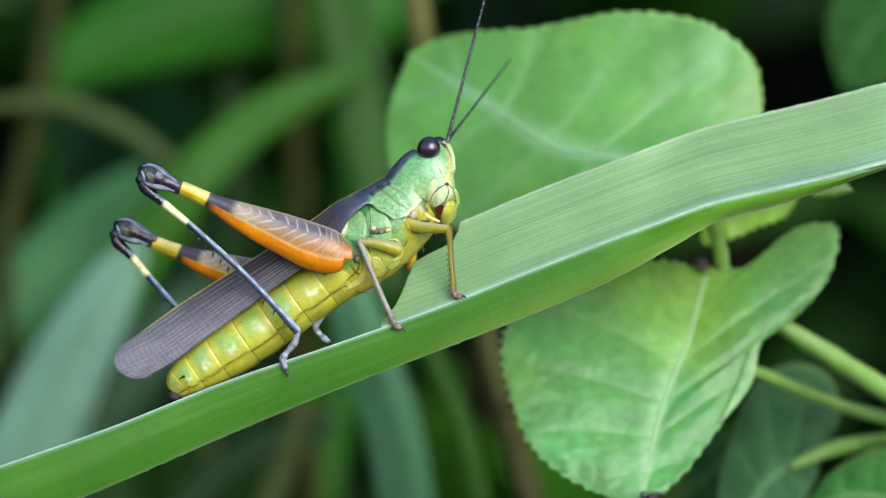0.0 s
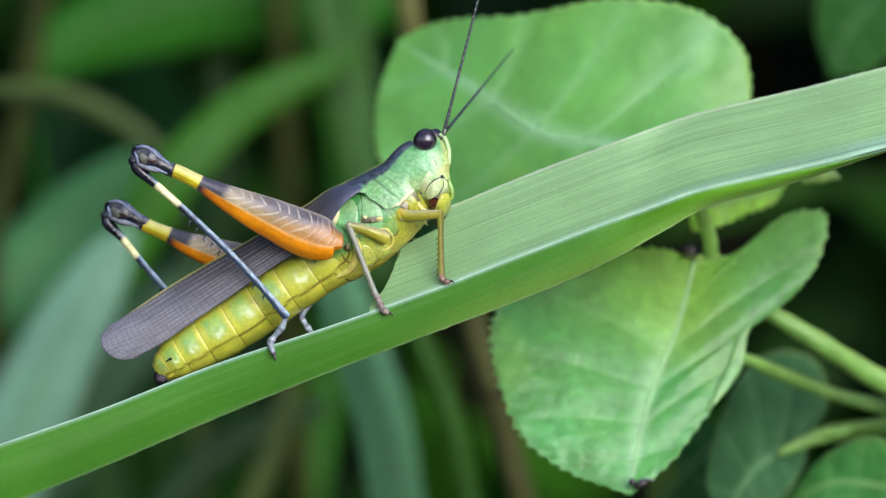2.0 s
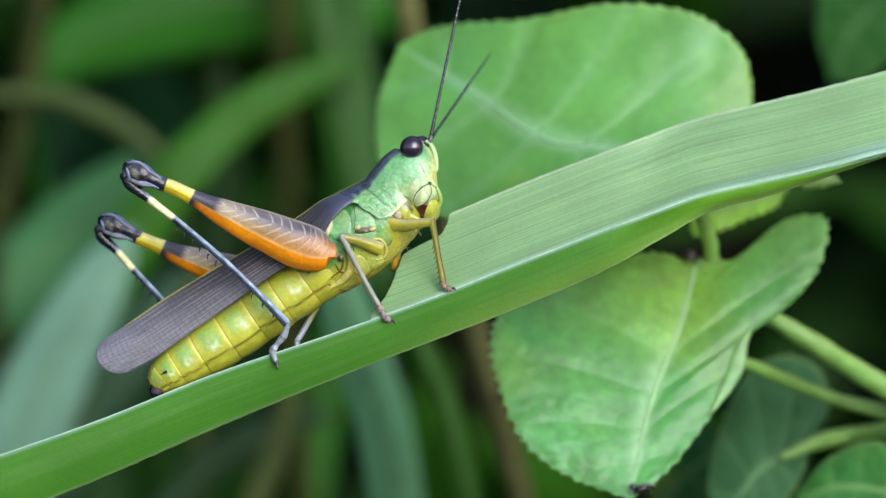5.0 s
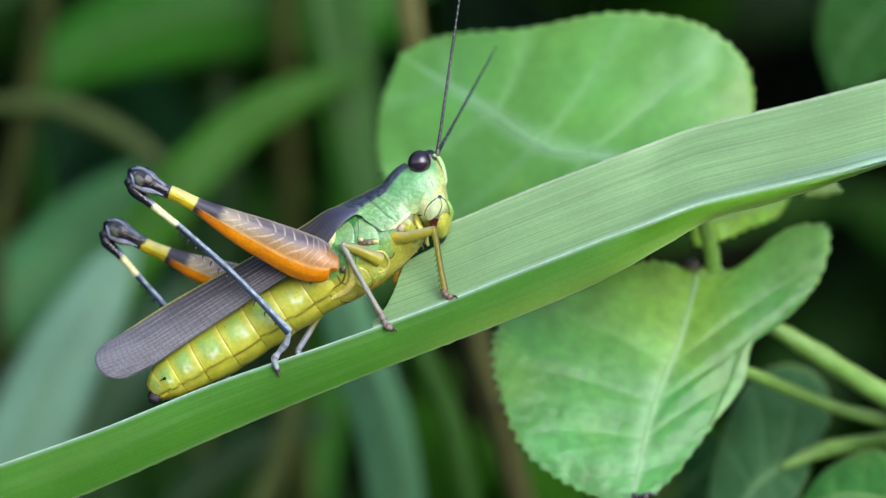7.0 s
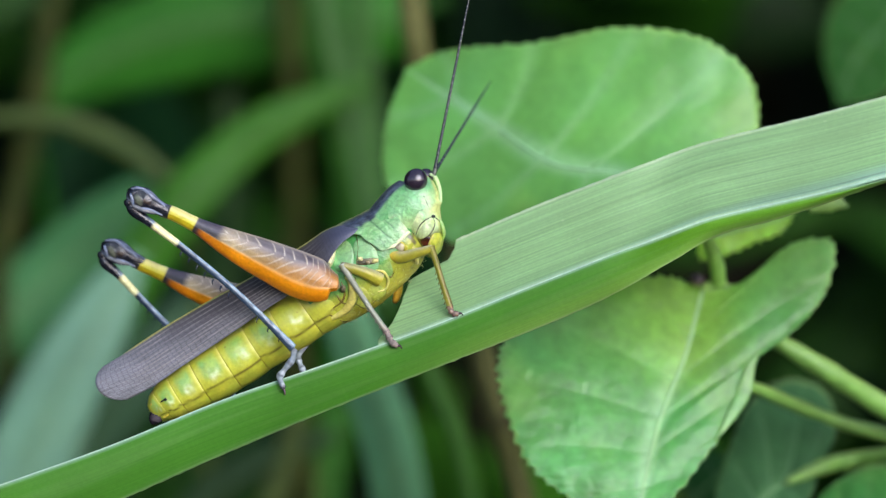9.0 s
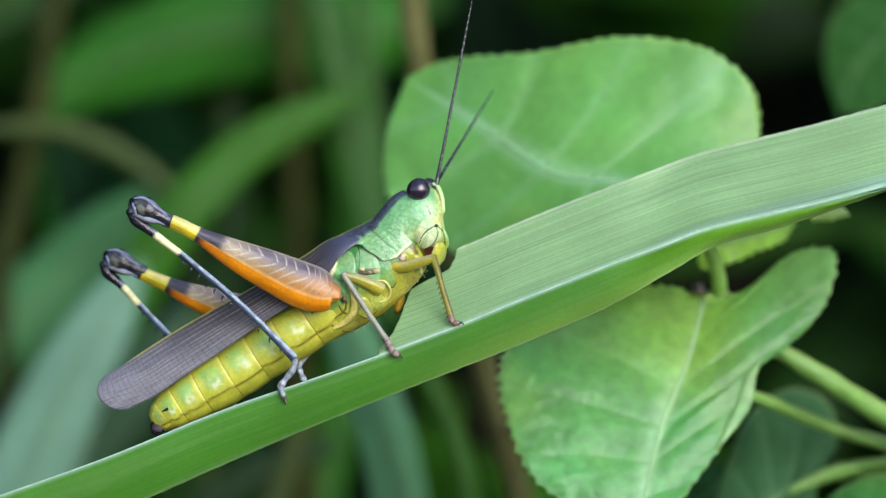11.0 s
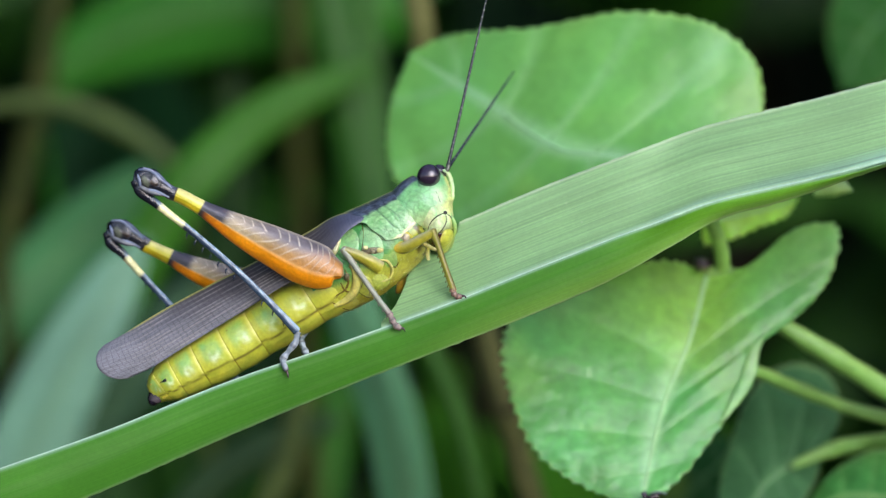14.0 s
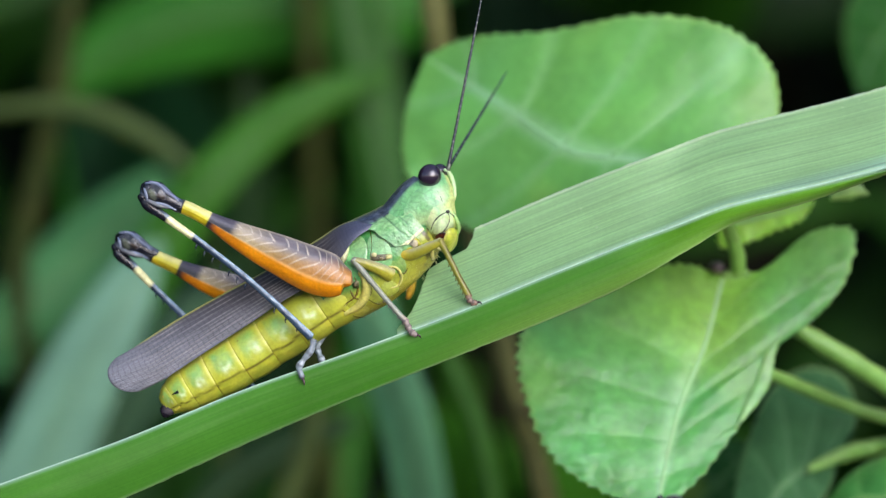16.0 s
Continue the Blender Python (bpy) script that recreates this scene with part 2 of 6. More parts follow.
CUTICLE = surface("cuticle", rough=0.3, spread=0.16, coarse=700, fine=4200, bump=0.6, depth=0.0001, coat=0.3, waxy=0.12,
                  warm=(500, (1.0, 0.9, 0.62), 0.4, 1), net=(1300, 0.8, 0.9), specular=0.5)
CHITIN = surface("smooth_cuticle", rough=0.28, spread=0.16, coarse=700, fine=4000, bump=0.4, depth=0.00008, coat=0.25, waxy=0.08, specular=0.35)
ABDOMEN = surface("abdomen_cuticle", rough=0.3, spread=0.14, coarse=600, fine=3500, bump=0.35, depth=0.00008, coat=0.35, waxy=0.2,
                  warm=(380, (0.86, 0.92, 0.5), 0.75, 1), specular=0.6, flecks=(600, 0.09, hexa("8a7a2c")))
HORN = surface("horn", rough=0.24, spread=0.2, coarse=1500, fine=2600, bump=0.7, depth=0.00018, coat=0.35, specular=0.5)
EYE = surface("eye", hexa("2a2030"), rough=0.24, spread=0.3, coarse=1200, fine=9000, bump=0.1, depth=0.00003, coat=1.0)
WING = surface("wing_membrane", rough=0.38, spread=0.12, coarse=500, fine=5000, bump=0.3, depth=0.00005,
               veins=(2.3, 4.6, 0.11, 0.5), through_light=0.05, streak=(0.5, 7.0, 0.28))
GRASS = surface("grass_blade", rough=0.45, spread=0.08, coarse=160, fine=3000, bump=0.4, depth=0.0001, through_light=0.28,
                streak=(0.03, 6.0, 0.28), specular=0.8, flecks=(420, 0.06, hexa("a9c698")), coat=0.3)
# copy of the blade's material for the lower half, with less sky gloss
LOWER_GRASS = surface("grass_lower_half", rough=0.5, spread=0.08, coarse=160, fine=3000, bump=0.25, depth=0.0001, through_light=0.25,
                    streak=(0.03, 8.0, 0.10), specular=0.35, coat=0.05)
# the bluish patches of these two leaf materials paint the sky's sheen
LEAF = surface("leaf", rough=0.42, spread=0.24, coarse=170, fine=900, bump=0.45, depth=0.0003, through_light=0.25, specular=0.6, coat=0.08,
               net=(620, 1.07, 0.9), warm=(85, (0.8, 1.0, 1.5), 0.7, 1))
BACK_LEAF = surface("pale_leaf", rough=0.45, spread=0.12, coarse=150, fine=900, bump=0.35, depth=0.0003, through_light=0.25, specular=0.6, coat=0.08,
                    net=(600, 1.04, 0.5), warm=(70, (0.85, 1.0, 1.4), 0.6, 1))
# dull copy of the leaf material for leaves whose shade is in their colour
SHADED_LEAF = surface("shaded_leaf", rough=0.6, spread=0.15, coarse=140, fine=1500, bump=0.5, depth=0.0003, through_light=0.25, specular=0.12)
VEIN = surface("leaf_vein", rough=0.5, spread=0.12, coarse=300, fine=3000, bump=0.3, depth=0.0001, through_light=0.15)
STEM = surface("green_stem", rough=0.45, spread=0.18, coarse=250, fine=2500, bump=0.4, depth=0.0002)
FARGRASS = surface("far_grass", rough=0.45, spread=0.2, coarse=60, fine=600, bump=0.4, depth=0.0005, through_light=0.25, specular=0.15)
STALK = surface("dry_stalk", rough=0.8, spread=0.3, coarse=60, fine=700, bump=0.6, depth=0.0005, specular=0.1)
THICKET = surface("thicket_leaf", rough=0.5, spread=0.3, coarse=20, fine=300, bump=0.3, depth=0.001, through_light=0.15, specular=0.1)
DARK = surface("painted_deep_shade", hexa("161d15"), rough=0.9, spread=0.5, coarse=12, fine=90, bump=0.8, depth=0.01, specular=0.0)
SOIL = surface("soil", hexa("3a3022"), rough=0.95, spread=0.4, coarse=6, fine=80, bump=0.9, depth=0.01)

# ---- ground and thicket ----
def ground():
    bm = blank()
    span = [-800, -100, -20, -5, -2, -1, -0.5, 0, 0.5, 1, 2, 5, 20, 100, 800]
    lay = bm.verts.layers.float_color["tint"]
    vs = [[bm.verts.new((x, y, 0.02 * noise.noise((x * 3, y * 3, 0)) if abs(x) < 4 else 0)) for x in span] for y in span]
    for i in range(len(span) - 1):
        for j in range(len(span) - 1):
            bm.faces.new((vs[i][j], vs[i][j + 1], vs[i + 1][j + 1], vs[i + 1][j]))
    data = bpy.data.meshes.new("ground")
    bm.to_mesh(data)
    bm.free()
    data.materials.append(SOIL)
    tagged(new("ground", data), "dark damp soil under the undergrowth", "ground", kind="structure")


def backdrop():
    """A near-black sheet that closes the view behind the grass; deep shade is its colour."""
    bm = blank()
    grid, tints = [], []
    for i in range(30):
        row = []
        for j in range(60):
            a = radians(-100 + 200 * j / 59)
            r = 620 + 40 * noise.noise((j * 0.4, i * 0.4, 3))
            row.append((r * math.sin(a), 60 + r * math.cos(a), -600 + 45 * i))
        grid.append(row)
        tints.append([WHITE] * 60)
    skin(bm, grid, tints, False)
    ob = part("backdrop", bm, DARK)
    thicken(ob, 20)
    tagged(ob, "near-black sheet in place of the deep shade behind the grasses", "backdrop", kind="structure")


GAPS = ((26, 46, -8, 17), (-33.5, -22.5, 9, 15.5), (-20, -13.5, 5, 11.5))   # gaps between the plants, where the near-black sheet stands in for shade


def thicket():
    """Many far leaves and blades, too many to count."""
    bm = blank()
    rnd = random.Random(7)
    lay = bm.verts.layers.float_color["tint"]
    # greens darkened so that the shade deep in the growth is in the colour
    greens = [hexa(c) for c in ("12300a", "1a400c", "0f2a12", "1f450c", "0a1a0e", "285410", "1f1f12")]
    for k in range(3200):
        y = rnd.uniform(260, 560)
        x, z = rnd.uniform(-1, 1) * (150 + 0.5 * y), rnd.uniform(-1, 1) * (130 + 0.35 * y)
        if k > 1500:                                   # the lower growth, down to the ground
            x, z = rnd.uniform(-1, 1) * 480, rnd.uniform(-590, -150)
        length, width = rnd.uniform(25, 90), rnd.uniform(7, 18)
        far = 279 / (279 + y)
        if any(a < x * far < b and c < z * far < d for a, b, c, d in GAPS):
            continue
        m = pose(x, y, z, rnd.uniform(-50, 50), rnd.uniform(0, 360), rnd.uniform(-50, 50))
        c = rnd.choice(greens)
        rows = []
        for i in range(6):
            u = i / 5
            w = width * math.sin(math.pi * (0.06 + 0.9 * u)) * (1.1 - 0.4 * u)
            zc = (u - 0.5) * length
            dip = 0.15 * length * (u - 0.5) ** 2 * 4
            row = []
            for side in (-1, 0, 1):
                v = bm.verts.new(m @ Vector((side * w, dip - abs(side) * -0.25 * w, zc)))
                v[lay] = (*c, 1)
                row.append(v)
            rows.append(row)
        for i in range(5):
            for j in range(2):
                bm.faces.new((rows[i][j], rows[i][j + 1], rows[i + 1][j + 1], rows[i + 1][j]))
    tagged(part("thicket", bm, THICKET), "dense mixed green leaves of the far undergrowth", "foliage", kind="stuff")


ground()
backdrop()
thicket()


# ---- grasses and stalks behind ----
def grass_leaf(path, widths, colour, label, fold=0.25, name="grass_leaf", face=0.0):
    """A long arching grass leaf with a shallow keel. Widths are half widths."""
    bm = blank()
    rings, grid, tints, uvs = 40, [], [], []
    cs = [spline(path, i / (rings - 1)) for i in range(rings)]
    ww = [(w, 0, 0) for w in widths]
    for i in range(rings):
        u = i / (rings - 1)
        t = (cs[min(i + 1, rings - 1)] - cs[max(i - 1, 0)]).normalized()
        side = t.cross(Vector((0, math.cos(radians(face)), math.sin(radians(face))))).normalized()
        w = max(spline(ww, u)[0], 0.1)
        row, cols, uv = [], [], []
        for j in range(9):
            s = -1 + j / 4
            row.append(cs[i] + side * (w * s) + Vector((0, fold * w * abs(s), 0)))
            cols.append(mix(colour, hexa("6a8a58"), 0.3 if abs(s) < 0.05 else 0.0))
            uv.append((u * 60, s * w))
        grid.append(row), tints.append(cols), uvs.append(uv)
    skin(bm, grid, tints, False, uvs)
    ob = part(name, bm, FARGRASS)
    thicken(ob, 0.4)
    end = cs[0] if cs[0].z < cs[-1].z else cs[-1]
    part("stem", tube([end, end + Vector((2, 14, -60)), (end.x + 8, end.y + 20, -380), (end.x + 8, end.y + 20, -605)], [0.5, 0.9, 1.3, 1.6], lambda u, a: colour, 30, 8), FARGRASS, ob)
    part("midrib", tube([c + Vector((0, -0.25, 0)) for c in cs[::3]], [0.35] * 3, lambda u, a: mix(colour, hexa("6a8a58"), 0.4), 40, 6), FARGRASS, ob)
    return tagged(ob, label, "grass", "grass leaves behind")


def stalk(path, r, colour, label):
    bm = tube(path, [r] * len(path), lambda u, a: mix(colour, hexa("3c401c"), 0.5 * ramp(math.sin(u * 31), 0.7, 1)), rings=50, n=12,
              shape=lambda u, a: 1 + 0.12 * ramp(math.cos(u * 22), 0.9, 1) + 0.05 * math.sin(a * 0.05 + u * 9))
    foot_ = Vector(path[-1])
    tube([foot_, foot_ + Vector((3, 4, -60)), (foot_.x + 10, foot_.y + 10, -350), (foot_.x + 10, foot_.y + 10, -605)], [r, r, r * 1.1, r * 1.2], lambda u, a: colour, 24, 12, bm=bm)
    ob = tagged(part("dry_stalk", bm, STALK), label, "stalk", "dry stalks behind")
    for f in (0.28, 0.56, 0.84):
        part("joint", tube([spline(path, f - 0.008), spline(path, f), spline(path, f + 0.008)], [r * 1.02, r * 1.22, r * 1.02],
                           lambda u, a: mix(colour, hexa("2a2118"), 0.5), 8, 12), STALK, ob)
    return ob


# far grass colours are darkened: the shade they stand in is painted in
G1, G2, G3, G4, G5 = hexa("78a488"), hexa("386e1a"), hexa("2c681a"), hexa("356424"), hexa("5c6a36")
grass_leaf([(-59.7, 126, -40.5), (-53.9, 126, -27.4), (-49.5, 126, -17.3), (-45.6, 127, -10.0), (-42.2, 129, -3.7), (-39.2, 131, 1.3)],
           [6.1, 5.8, 5.3, 4.5, 3.2, 0.9], G1, "broad pale green arching grass leaf")
grass_leaf([(-55.2, 135, -41.47), (-47.04, 135, -14.76), (-39.62, 135, -0.67), (-33.68, 135, 8.24), (-27.2, 138, 15.02), (-19.82, 140, 19.97), (-9.42, 145, 24.39)],
           [1.2, 3.2, 3.6, 3.4, 3.0, 2.6, 1], G2, "arching mid-green grass leaf")
grass_leaf([(-66.43, 150, -15.3), (-57.7, 150, -6.5), (-50.6, 155, 1.0), (-45.4, 160, 6.6), (-41.4, 165, 11.4)], [4.6, 5.4, 5.2, 4.0, 1.2], hexa("447a48"),
           "narrow bluish green arching grass leaf")
grass_leaf([(-60.5, 190, 24.5), (-51.0, 190, 30.4), (-38.16, 190, 35.0), (-22.19, 190, 37.0), (-5.38, 190, 36.4)], [2.5, 5.6, 7.6, 7.4, 5.4], G3,
           "broad dark green leaf lying across the thicket")
grass_leaf([(-63.38, 140, 18.85), (-53.61, 140, 19.6), (-46.86, 140, 18.1), (-39.35, 140, 13.97), (-33.34, 140, 8.33)], [0.8, 1.1, 1.3, 1.2, 0.6], hexa("4a5c2c"),
           "thin yellowish green bent grass leaf")
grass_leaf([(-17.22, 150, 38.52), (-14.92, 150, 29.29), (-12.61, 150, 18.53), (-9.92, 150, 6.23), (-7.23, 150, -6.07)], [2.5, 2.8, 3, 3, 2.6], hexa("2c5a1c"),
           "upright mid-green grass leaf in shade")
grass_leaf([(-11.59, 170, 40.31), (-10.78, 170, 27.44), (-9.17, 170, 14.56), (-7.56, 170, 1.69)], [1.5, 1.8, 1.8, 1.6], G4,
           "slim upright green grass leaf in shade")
grass_leaf([(-11.82, 100, -4.01), (-8.76, 100, -13.52), (-6.04, 100, -21.67), (-3.67, 100, -35.25)], [2.8, 3.3, 3.3, 3.2], hexa("66a070"), "upright soft green grass leaf")
grass_leaf([(-3.24, 90, -7.87), (-0.6, 90, -14.48), (2.05, 90, -21.1), (5.03, 90, -34.32)], [1.2, 1.5, 1.5, 1.5], G2, "slim fresh green grass leaf")
grass_leaf([(-36.94, 130, -38.04), (-29.61, 130, -29.98), (-22.28, 130, -25.58), (-13.49, 130, -21.92)], [2, 2.4, 2.2, 1], hexa("304a2c"), "thin grey-green grass leaf")
grass_leaf([(-24.6, 120, -38.54), (-21.74, 120, -31.39), (-19.59, 120, -25.67), (-18.16, 120, -18.52)], [1.5, 1.6, 1.5, 1], G5, "thin yellowing grass leaf")
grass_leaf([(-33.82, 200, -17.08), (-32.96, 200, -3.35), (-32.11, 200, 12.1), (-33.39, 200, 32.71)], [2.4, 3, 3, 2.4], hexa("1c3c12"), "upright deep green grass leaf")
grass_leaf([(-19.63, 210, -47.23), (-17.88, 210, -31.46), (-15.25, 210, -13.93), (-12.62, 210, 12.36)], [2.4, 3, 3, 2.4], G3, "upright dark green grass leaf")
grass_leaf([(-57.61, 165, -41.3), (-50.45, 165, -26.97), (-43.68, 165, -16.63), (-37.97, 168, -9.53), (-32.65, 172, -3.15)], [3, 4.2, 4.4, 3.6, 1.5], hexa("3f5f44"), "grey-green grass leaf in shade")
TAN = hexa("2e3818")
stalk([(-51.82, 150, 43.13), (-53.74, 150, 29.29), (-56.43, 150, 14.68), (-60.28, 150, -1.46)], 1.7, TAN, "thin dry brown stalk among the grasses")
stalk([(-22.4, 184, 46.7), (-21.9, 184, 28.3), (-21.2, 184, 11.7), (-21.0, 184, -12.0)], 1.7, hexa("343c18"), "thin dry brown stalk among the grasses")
stalk([(-3.74, 75, 35.59), (-2.47, 75, 24.17), (1.02, 75, 6.41), (4.82, 75, -10.09), (11.17, 75, -32.93)], 1.5, hexa("585a34"),
      "thin dry tan stalk behind the leaves")


# ---- the broad-leaved plant ----
def leaf_point(shape_, s, v, side):
    """A point on a leaf: s from base to tip along the margin, v from the midrib to the margin."""
    rib, left, right, teeth, depth, bulge, veins = shape_
    m = spline(rib, s ** 0.9)
    b = spline(left if side < 0 else right, s)
    out = (b - m)
    saw = (s * teeth + 0.35 * noise.noise((s * 19, side, 2))) % 1.0
    out_dir = out.normalized() if out.length > 1e-6 else Vector((0, 0, 0))
    b = b + out_dir * depth * (saw ** 1.5 - 0.4) * ramp(s, 0.02, 0.1)
    p = m.lerp(b, v)
    pos = s * veins - 0.25 * v * v
    swell = abs(math.sin(math.pi * pos)) ** 0.6 * math.sin(math.pi * min(1, v * 1.05)) ** 0.7
    rough_ = 0.30 * noise.noise(p * 0.35) + 0.16 * abs(noise.noise(p * 0.8)) + 0.06 * noise.noise(p * 1.7)
    swell *= 0.35 + 0.65 * ramp(out.length, 3, 12)
    return p + Vector((0, -bulge * swell + rough_ * v, 0))


def broad_leaf(plant, rib, left, right, teeth, depth, bulge, veins, green, label, pale, material=None, fresh=0.0, veined=1.0):
    """A toothed leaf with its midrib and side veins."""
    shape_ = (rib, left, right, teeth, depth, bulge, veins)
    bm = blank()
    rows_n, cols_n, grid, tints, uvs = 200, 22, [], [], []
    for i in range(rows_n):
        s = i / (rows_n - 1)
        row, cols, uv = [], [], []
        for j in range(-cols_n, cols_n + 1):
            v = abs(j) / cols_n
            p = leaf_point(shape_, s, v, -1 if j < 0 else 1)
            row.append(p)
            pos = (s * veins - 0.25 * v * v) % 1.0
            near = min(pos, 1 - pos)
            c = mix(green, pale, 0.22 * veined * (1 - ramp(near, 0, 0.16)) * (1 - 0.5 * v) + 0.5 * (1 - ramp(v, 0.01, 0.13)))
            c = mix(c, hexa("a0c048"), 0.22 * ramp(noise.noise(p * 0.12 + Vector((5, 2, 1))), 0.1, 0.5))
            # yellower near the stalk, and painted lighter where the blade shades the leaf
            c = mix(c, hexa("9ccc4a"), fresh * (1 - ramp(s + 0.15 * noise.noise(p * 0.1), 0.08, 0.5)))
            c = mix(c, hexa("b5cf7d"), 0.35 * ramp(v, 0.965, 1.0))
            cols.append(c)
            uv.append((s, v))
        grid.append(row), tints.append(cols), uvs.append(uv)
    skin(bm, grid, tints, False, uvs)
    lamina = part("leaf", bm, material or LEAF, plant, label)
    thicken(lamina, 0.22)
    lift = Vector((0, -0.12, 0))
    part("midrib", tube([leaf_point(shape_, 0.005 + 0.985 * i / 9, 0, 1) + lift for i in range(10)],
                        [0.2 - 0.011 * i for i in range(10)], lambda u, a: mix(pale, green, 0.35 * u), 40, 8), VEIN, lamina)
    for side in (-1, 1):
        for k in range(1, int(veins)):
            pts = []
            for i in range(8):
                v = 0.02 + 0.88 * i / 7
                s = (k + 0.25 * v * v) / veins
                if s < 0.97:
                    pts.append(leaf_point(shape_, s, v, side) + lift * 0.6)
            if len(pts) > 3:
                part("side_vein", tube(pts, [(0.17 - 0.017 * i) * (0.4 + 0.6 * veined) for i in range(len(pts))], lambda u, a: mix(pale, green, 1 - (0.25 - 0.22 * u) * veined), 24, 6),
                     VEIN, lamina)
    return lamina


plant = tagged(empty("broad_leaved_plant", (34.31, 22, -10.73)), "green plant with toothed heart-shaped leaves", "plant")
LG, LP = hexa("5aa24a"), hexa("98c886")
broad_leaf(plant, [(25.22, 23, -2.33), (23.36, 20, -8.52), (21.04, 17.5, -13.76), (19.39, 15, -18.92), (18.37, 13, -24.02)],
           [(25.22, 23, -2.33), (21.43, 23, -1.14), (14.89, 22, -2), (7.82, 20, -4.77), (5.54, 18, -9), (6.14, 16.5, -13.72), (8.47, 14.5, -18.88), (12.9, 13.5, -22.07), (18.37, 13, -24.02)],
           [(25.22, 23, -2.33), (29.01, 23, -1.68), (33.94, 23.5, 2.01), (37.67, 23, 2), (36.94, 21.5, -2.37), (33.71, 20.5, -6.28), (29.64, 19.5, -8.83), (29.11, 18.5, -11.89), (25.84, 16.5, -16.79), (22.11, 14, -21.21), (18.37, 13, -24.02)],
           36, 0.6, 0.28, 6, LG, "fresh green heart-shaped leaf with toothed edge", hexa("b2dca2"), None, 0.6, 0.25)
part("curled_edge", tube([(30.37, 19.4, -7.97), (29.36, 18.9, -9.66), (28.59, 18.1, -12.09), (27.21, 17, -14.48), (25.83, 16.3, -16.46)], [(0.08, 0.08), (0.5, 0.14), (0.7, 0.18), (0.45, 0.14), (0.08, 0.08)],
                         lambda u, a: mix(hexa("9cc070"), LG, 0.5 + 0.12 * math.sin(u * 13)), 40, 12, lambda u, a: 1 + 0.2 * noise.noise((u * 12, a * 0.02, 1))), LEAF, plant, "pale curled edge of the leaf")
broad_leaf(plant, [(25.36, 17, 5.09), (17.59, 22, 8.58), (10.95, 25, 9.75), (4.22, 31, 14.5), (-3.34, 37, 19.59)],
           [(25.36, 17, 5.09), (25.02, 15.5, 3.64), (15.7, 17, 0.05), (6.34, 26, 1.15), (-1.06, 31, 3.11), (-5.27, 34, 7.91), (-5.31, 36, 14.17), (-3.34, 37, 19.59)],
           [(25.36, 17, 5.09), (30.09, 23, 10.88), (30.29, 25, 17.49), (25.47, 26, 21.92), (17.39, 28, 23.05), (8.67, 31, 21.72), (0.9, 35, 21.33), (-3.34, 37, 19.59)],
           36, 0.4, 0.18, 6, hexa("6cae4c"), "large round green leaf with toothed edge", hexa("a6d4a0"), BACK_LEAF)
broad_leaf(plant, [(24.92, 26, 2.51), (27.66, 26, 3.06), (30.94, 26, 3.77), (34.22, 26, 4.86)],
           [(24.92, 26, 2.51), (26.56, 26, 4.97), (29.84, 26, 6.07), (33.12, 26, 6.07), (34.22, 26, 4.86)],
           [(24.92, 26, 2.51), (25.25, 26, 0.49), (27.66, 26, 0.87), (30.66, 26, 2.13), (33.12, 26, 3.12), (34.22, 26, 4.86)],
           14, 0.35, 0.2, 5, hexa("a0dc48"), "small young yellowish green leaf", LP)
# the leaves in SHADED_LEAF get darker greens in place of falling shade
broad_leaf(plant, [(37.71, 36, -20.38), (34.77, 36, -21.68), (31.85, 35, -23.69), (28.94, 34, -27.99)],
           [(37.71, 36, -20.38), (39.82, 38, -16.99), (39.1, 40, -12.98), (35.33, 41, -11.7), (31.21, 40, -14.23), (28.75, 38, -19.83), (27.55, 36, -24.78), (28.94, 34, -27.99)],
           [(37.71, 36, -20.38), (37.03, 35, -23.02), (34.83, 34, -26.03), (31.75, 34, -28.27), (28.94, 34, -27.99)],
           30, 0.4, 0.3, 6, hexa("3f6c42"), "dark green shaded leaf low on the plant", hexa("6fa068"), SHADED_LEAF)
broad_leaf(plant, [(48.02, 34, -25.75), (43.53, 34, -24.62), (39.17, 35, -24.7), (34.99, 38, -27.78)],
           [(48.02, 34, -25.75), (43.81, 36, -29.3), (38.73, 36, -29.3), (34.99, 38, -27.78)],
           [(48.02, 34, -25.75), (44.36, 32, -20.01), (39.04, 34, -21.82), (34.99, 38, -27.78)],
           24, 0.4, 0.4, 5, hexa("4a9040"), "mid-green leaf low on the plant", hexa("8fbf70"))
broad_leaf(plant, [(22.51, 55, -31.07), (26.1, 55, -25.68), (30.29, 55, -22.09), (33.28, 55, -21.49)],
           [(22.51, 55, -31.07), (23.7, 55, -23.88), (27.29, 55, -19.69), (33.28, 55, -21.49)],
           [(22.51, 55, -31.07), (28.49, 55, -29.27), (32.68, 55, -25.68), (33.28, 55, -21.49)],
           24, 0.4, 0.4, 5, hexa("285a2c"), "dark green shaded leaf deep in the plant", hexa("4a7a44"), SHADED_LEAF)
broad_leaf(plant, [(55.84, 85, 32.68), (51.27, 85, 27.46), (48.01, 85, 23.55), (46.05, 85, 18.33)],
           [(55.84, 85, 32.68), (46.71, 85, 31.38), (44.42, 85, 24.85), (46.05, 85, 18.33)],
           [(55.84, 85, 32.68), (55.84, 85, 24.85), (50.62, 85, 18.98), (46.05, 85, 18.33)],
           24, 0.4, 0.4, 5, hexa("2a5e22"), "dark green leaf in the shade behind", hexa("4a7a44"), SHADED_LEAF)


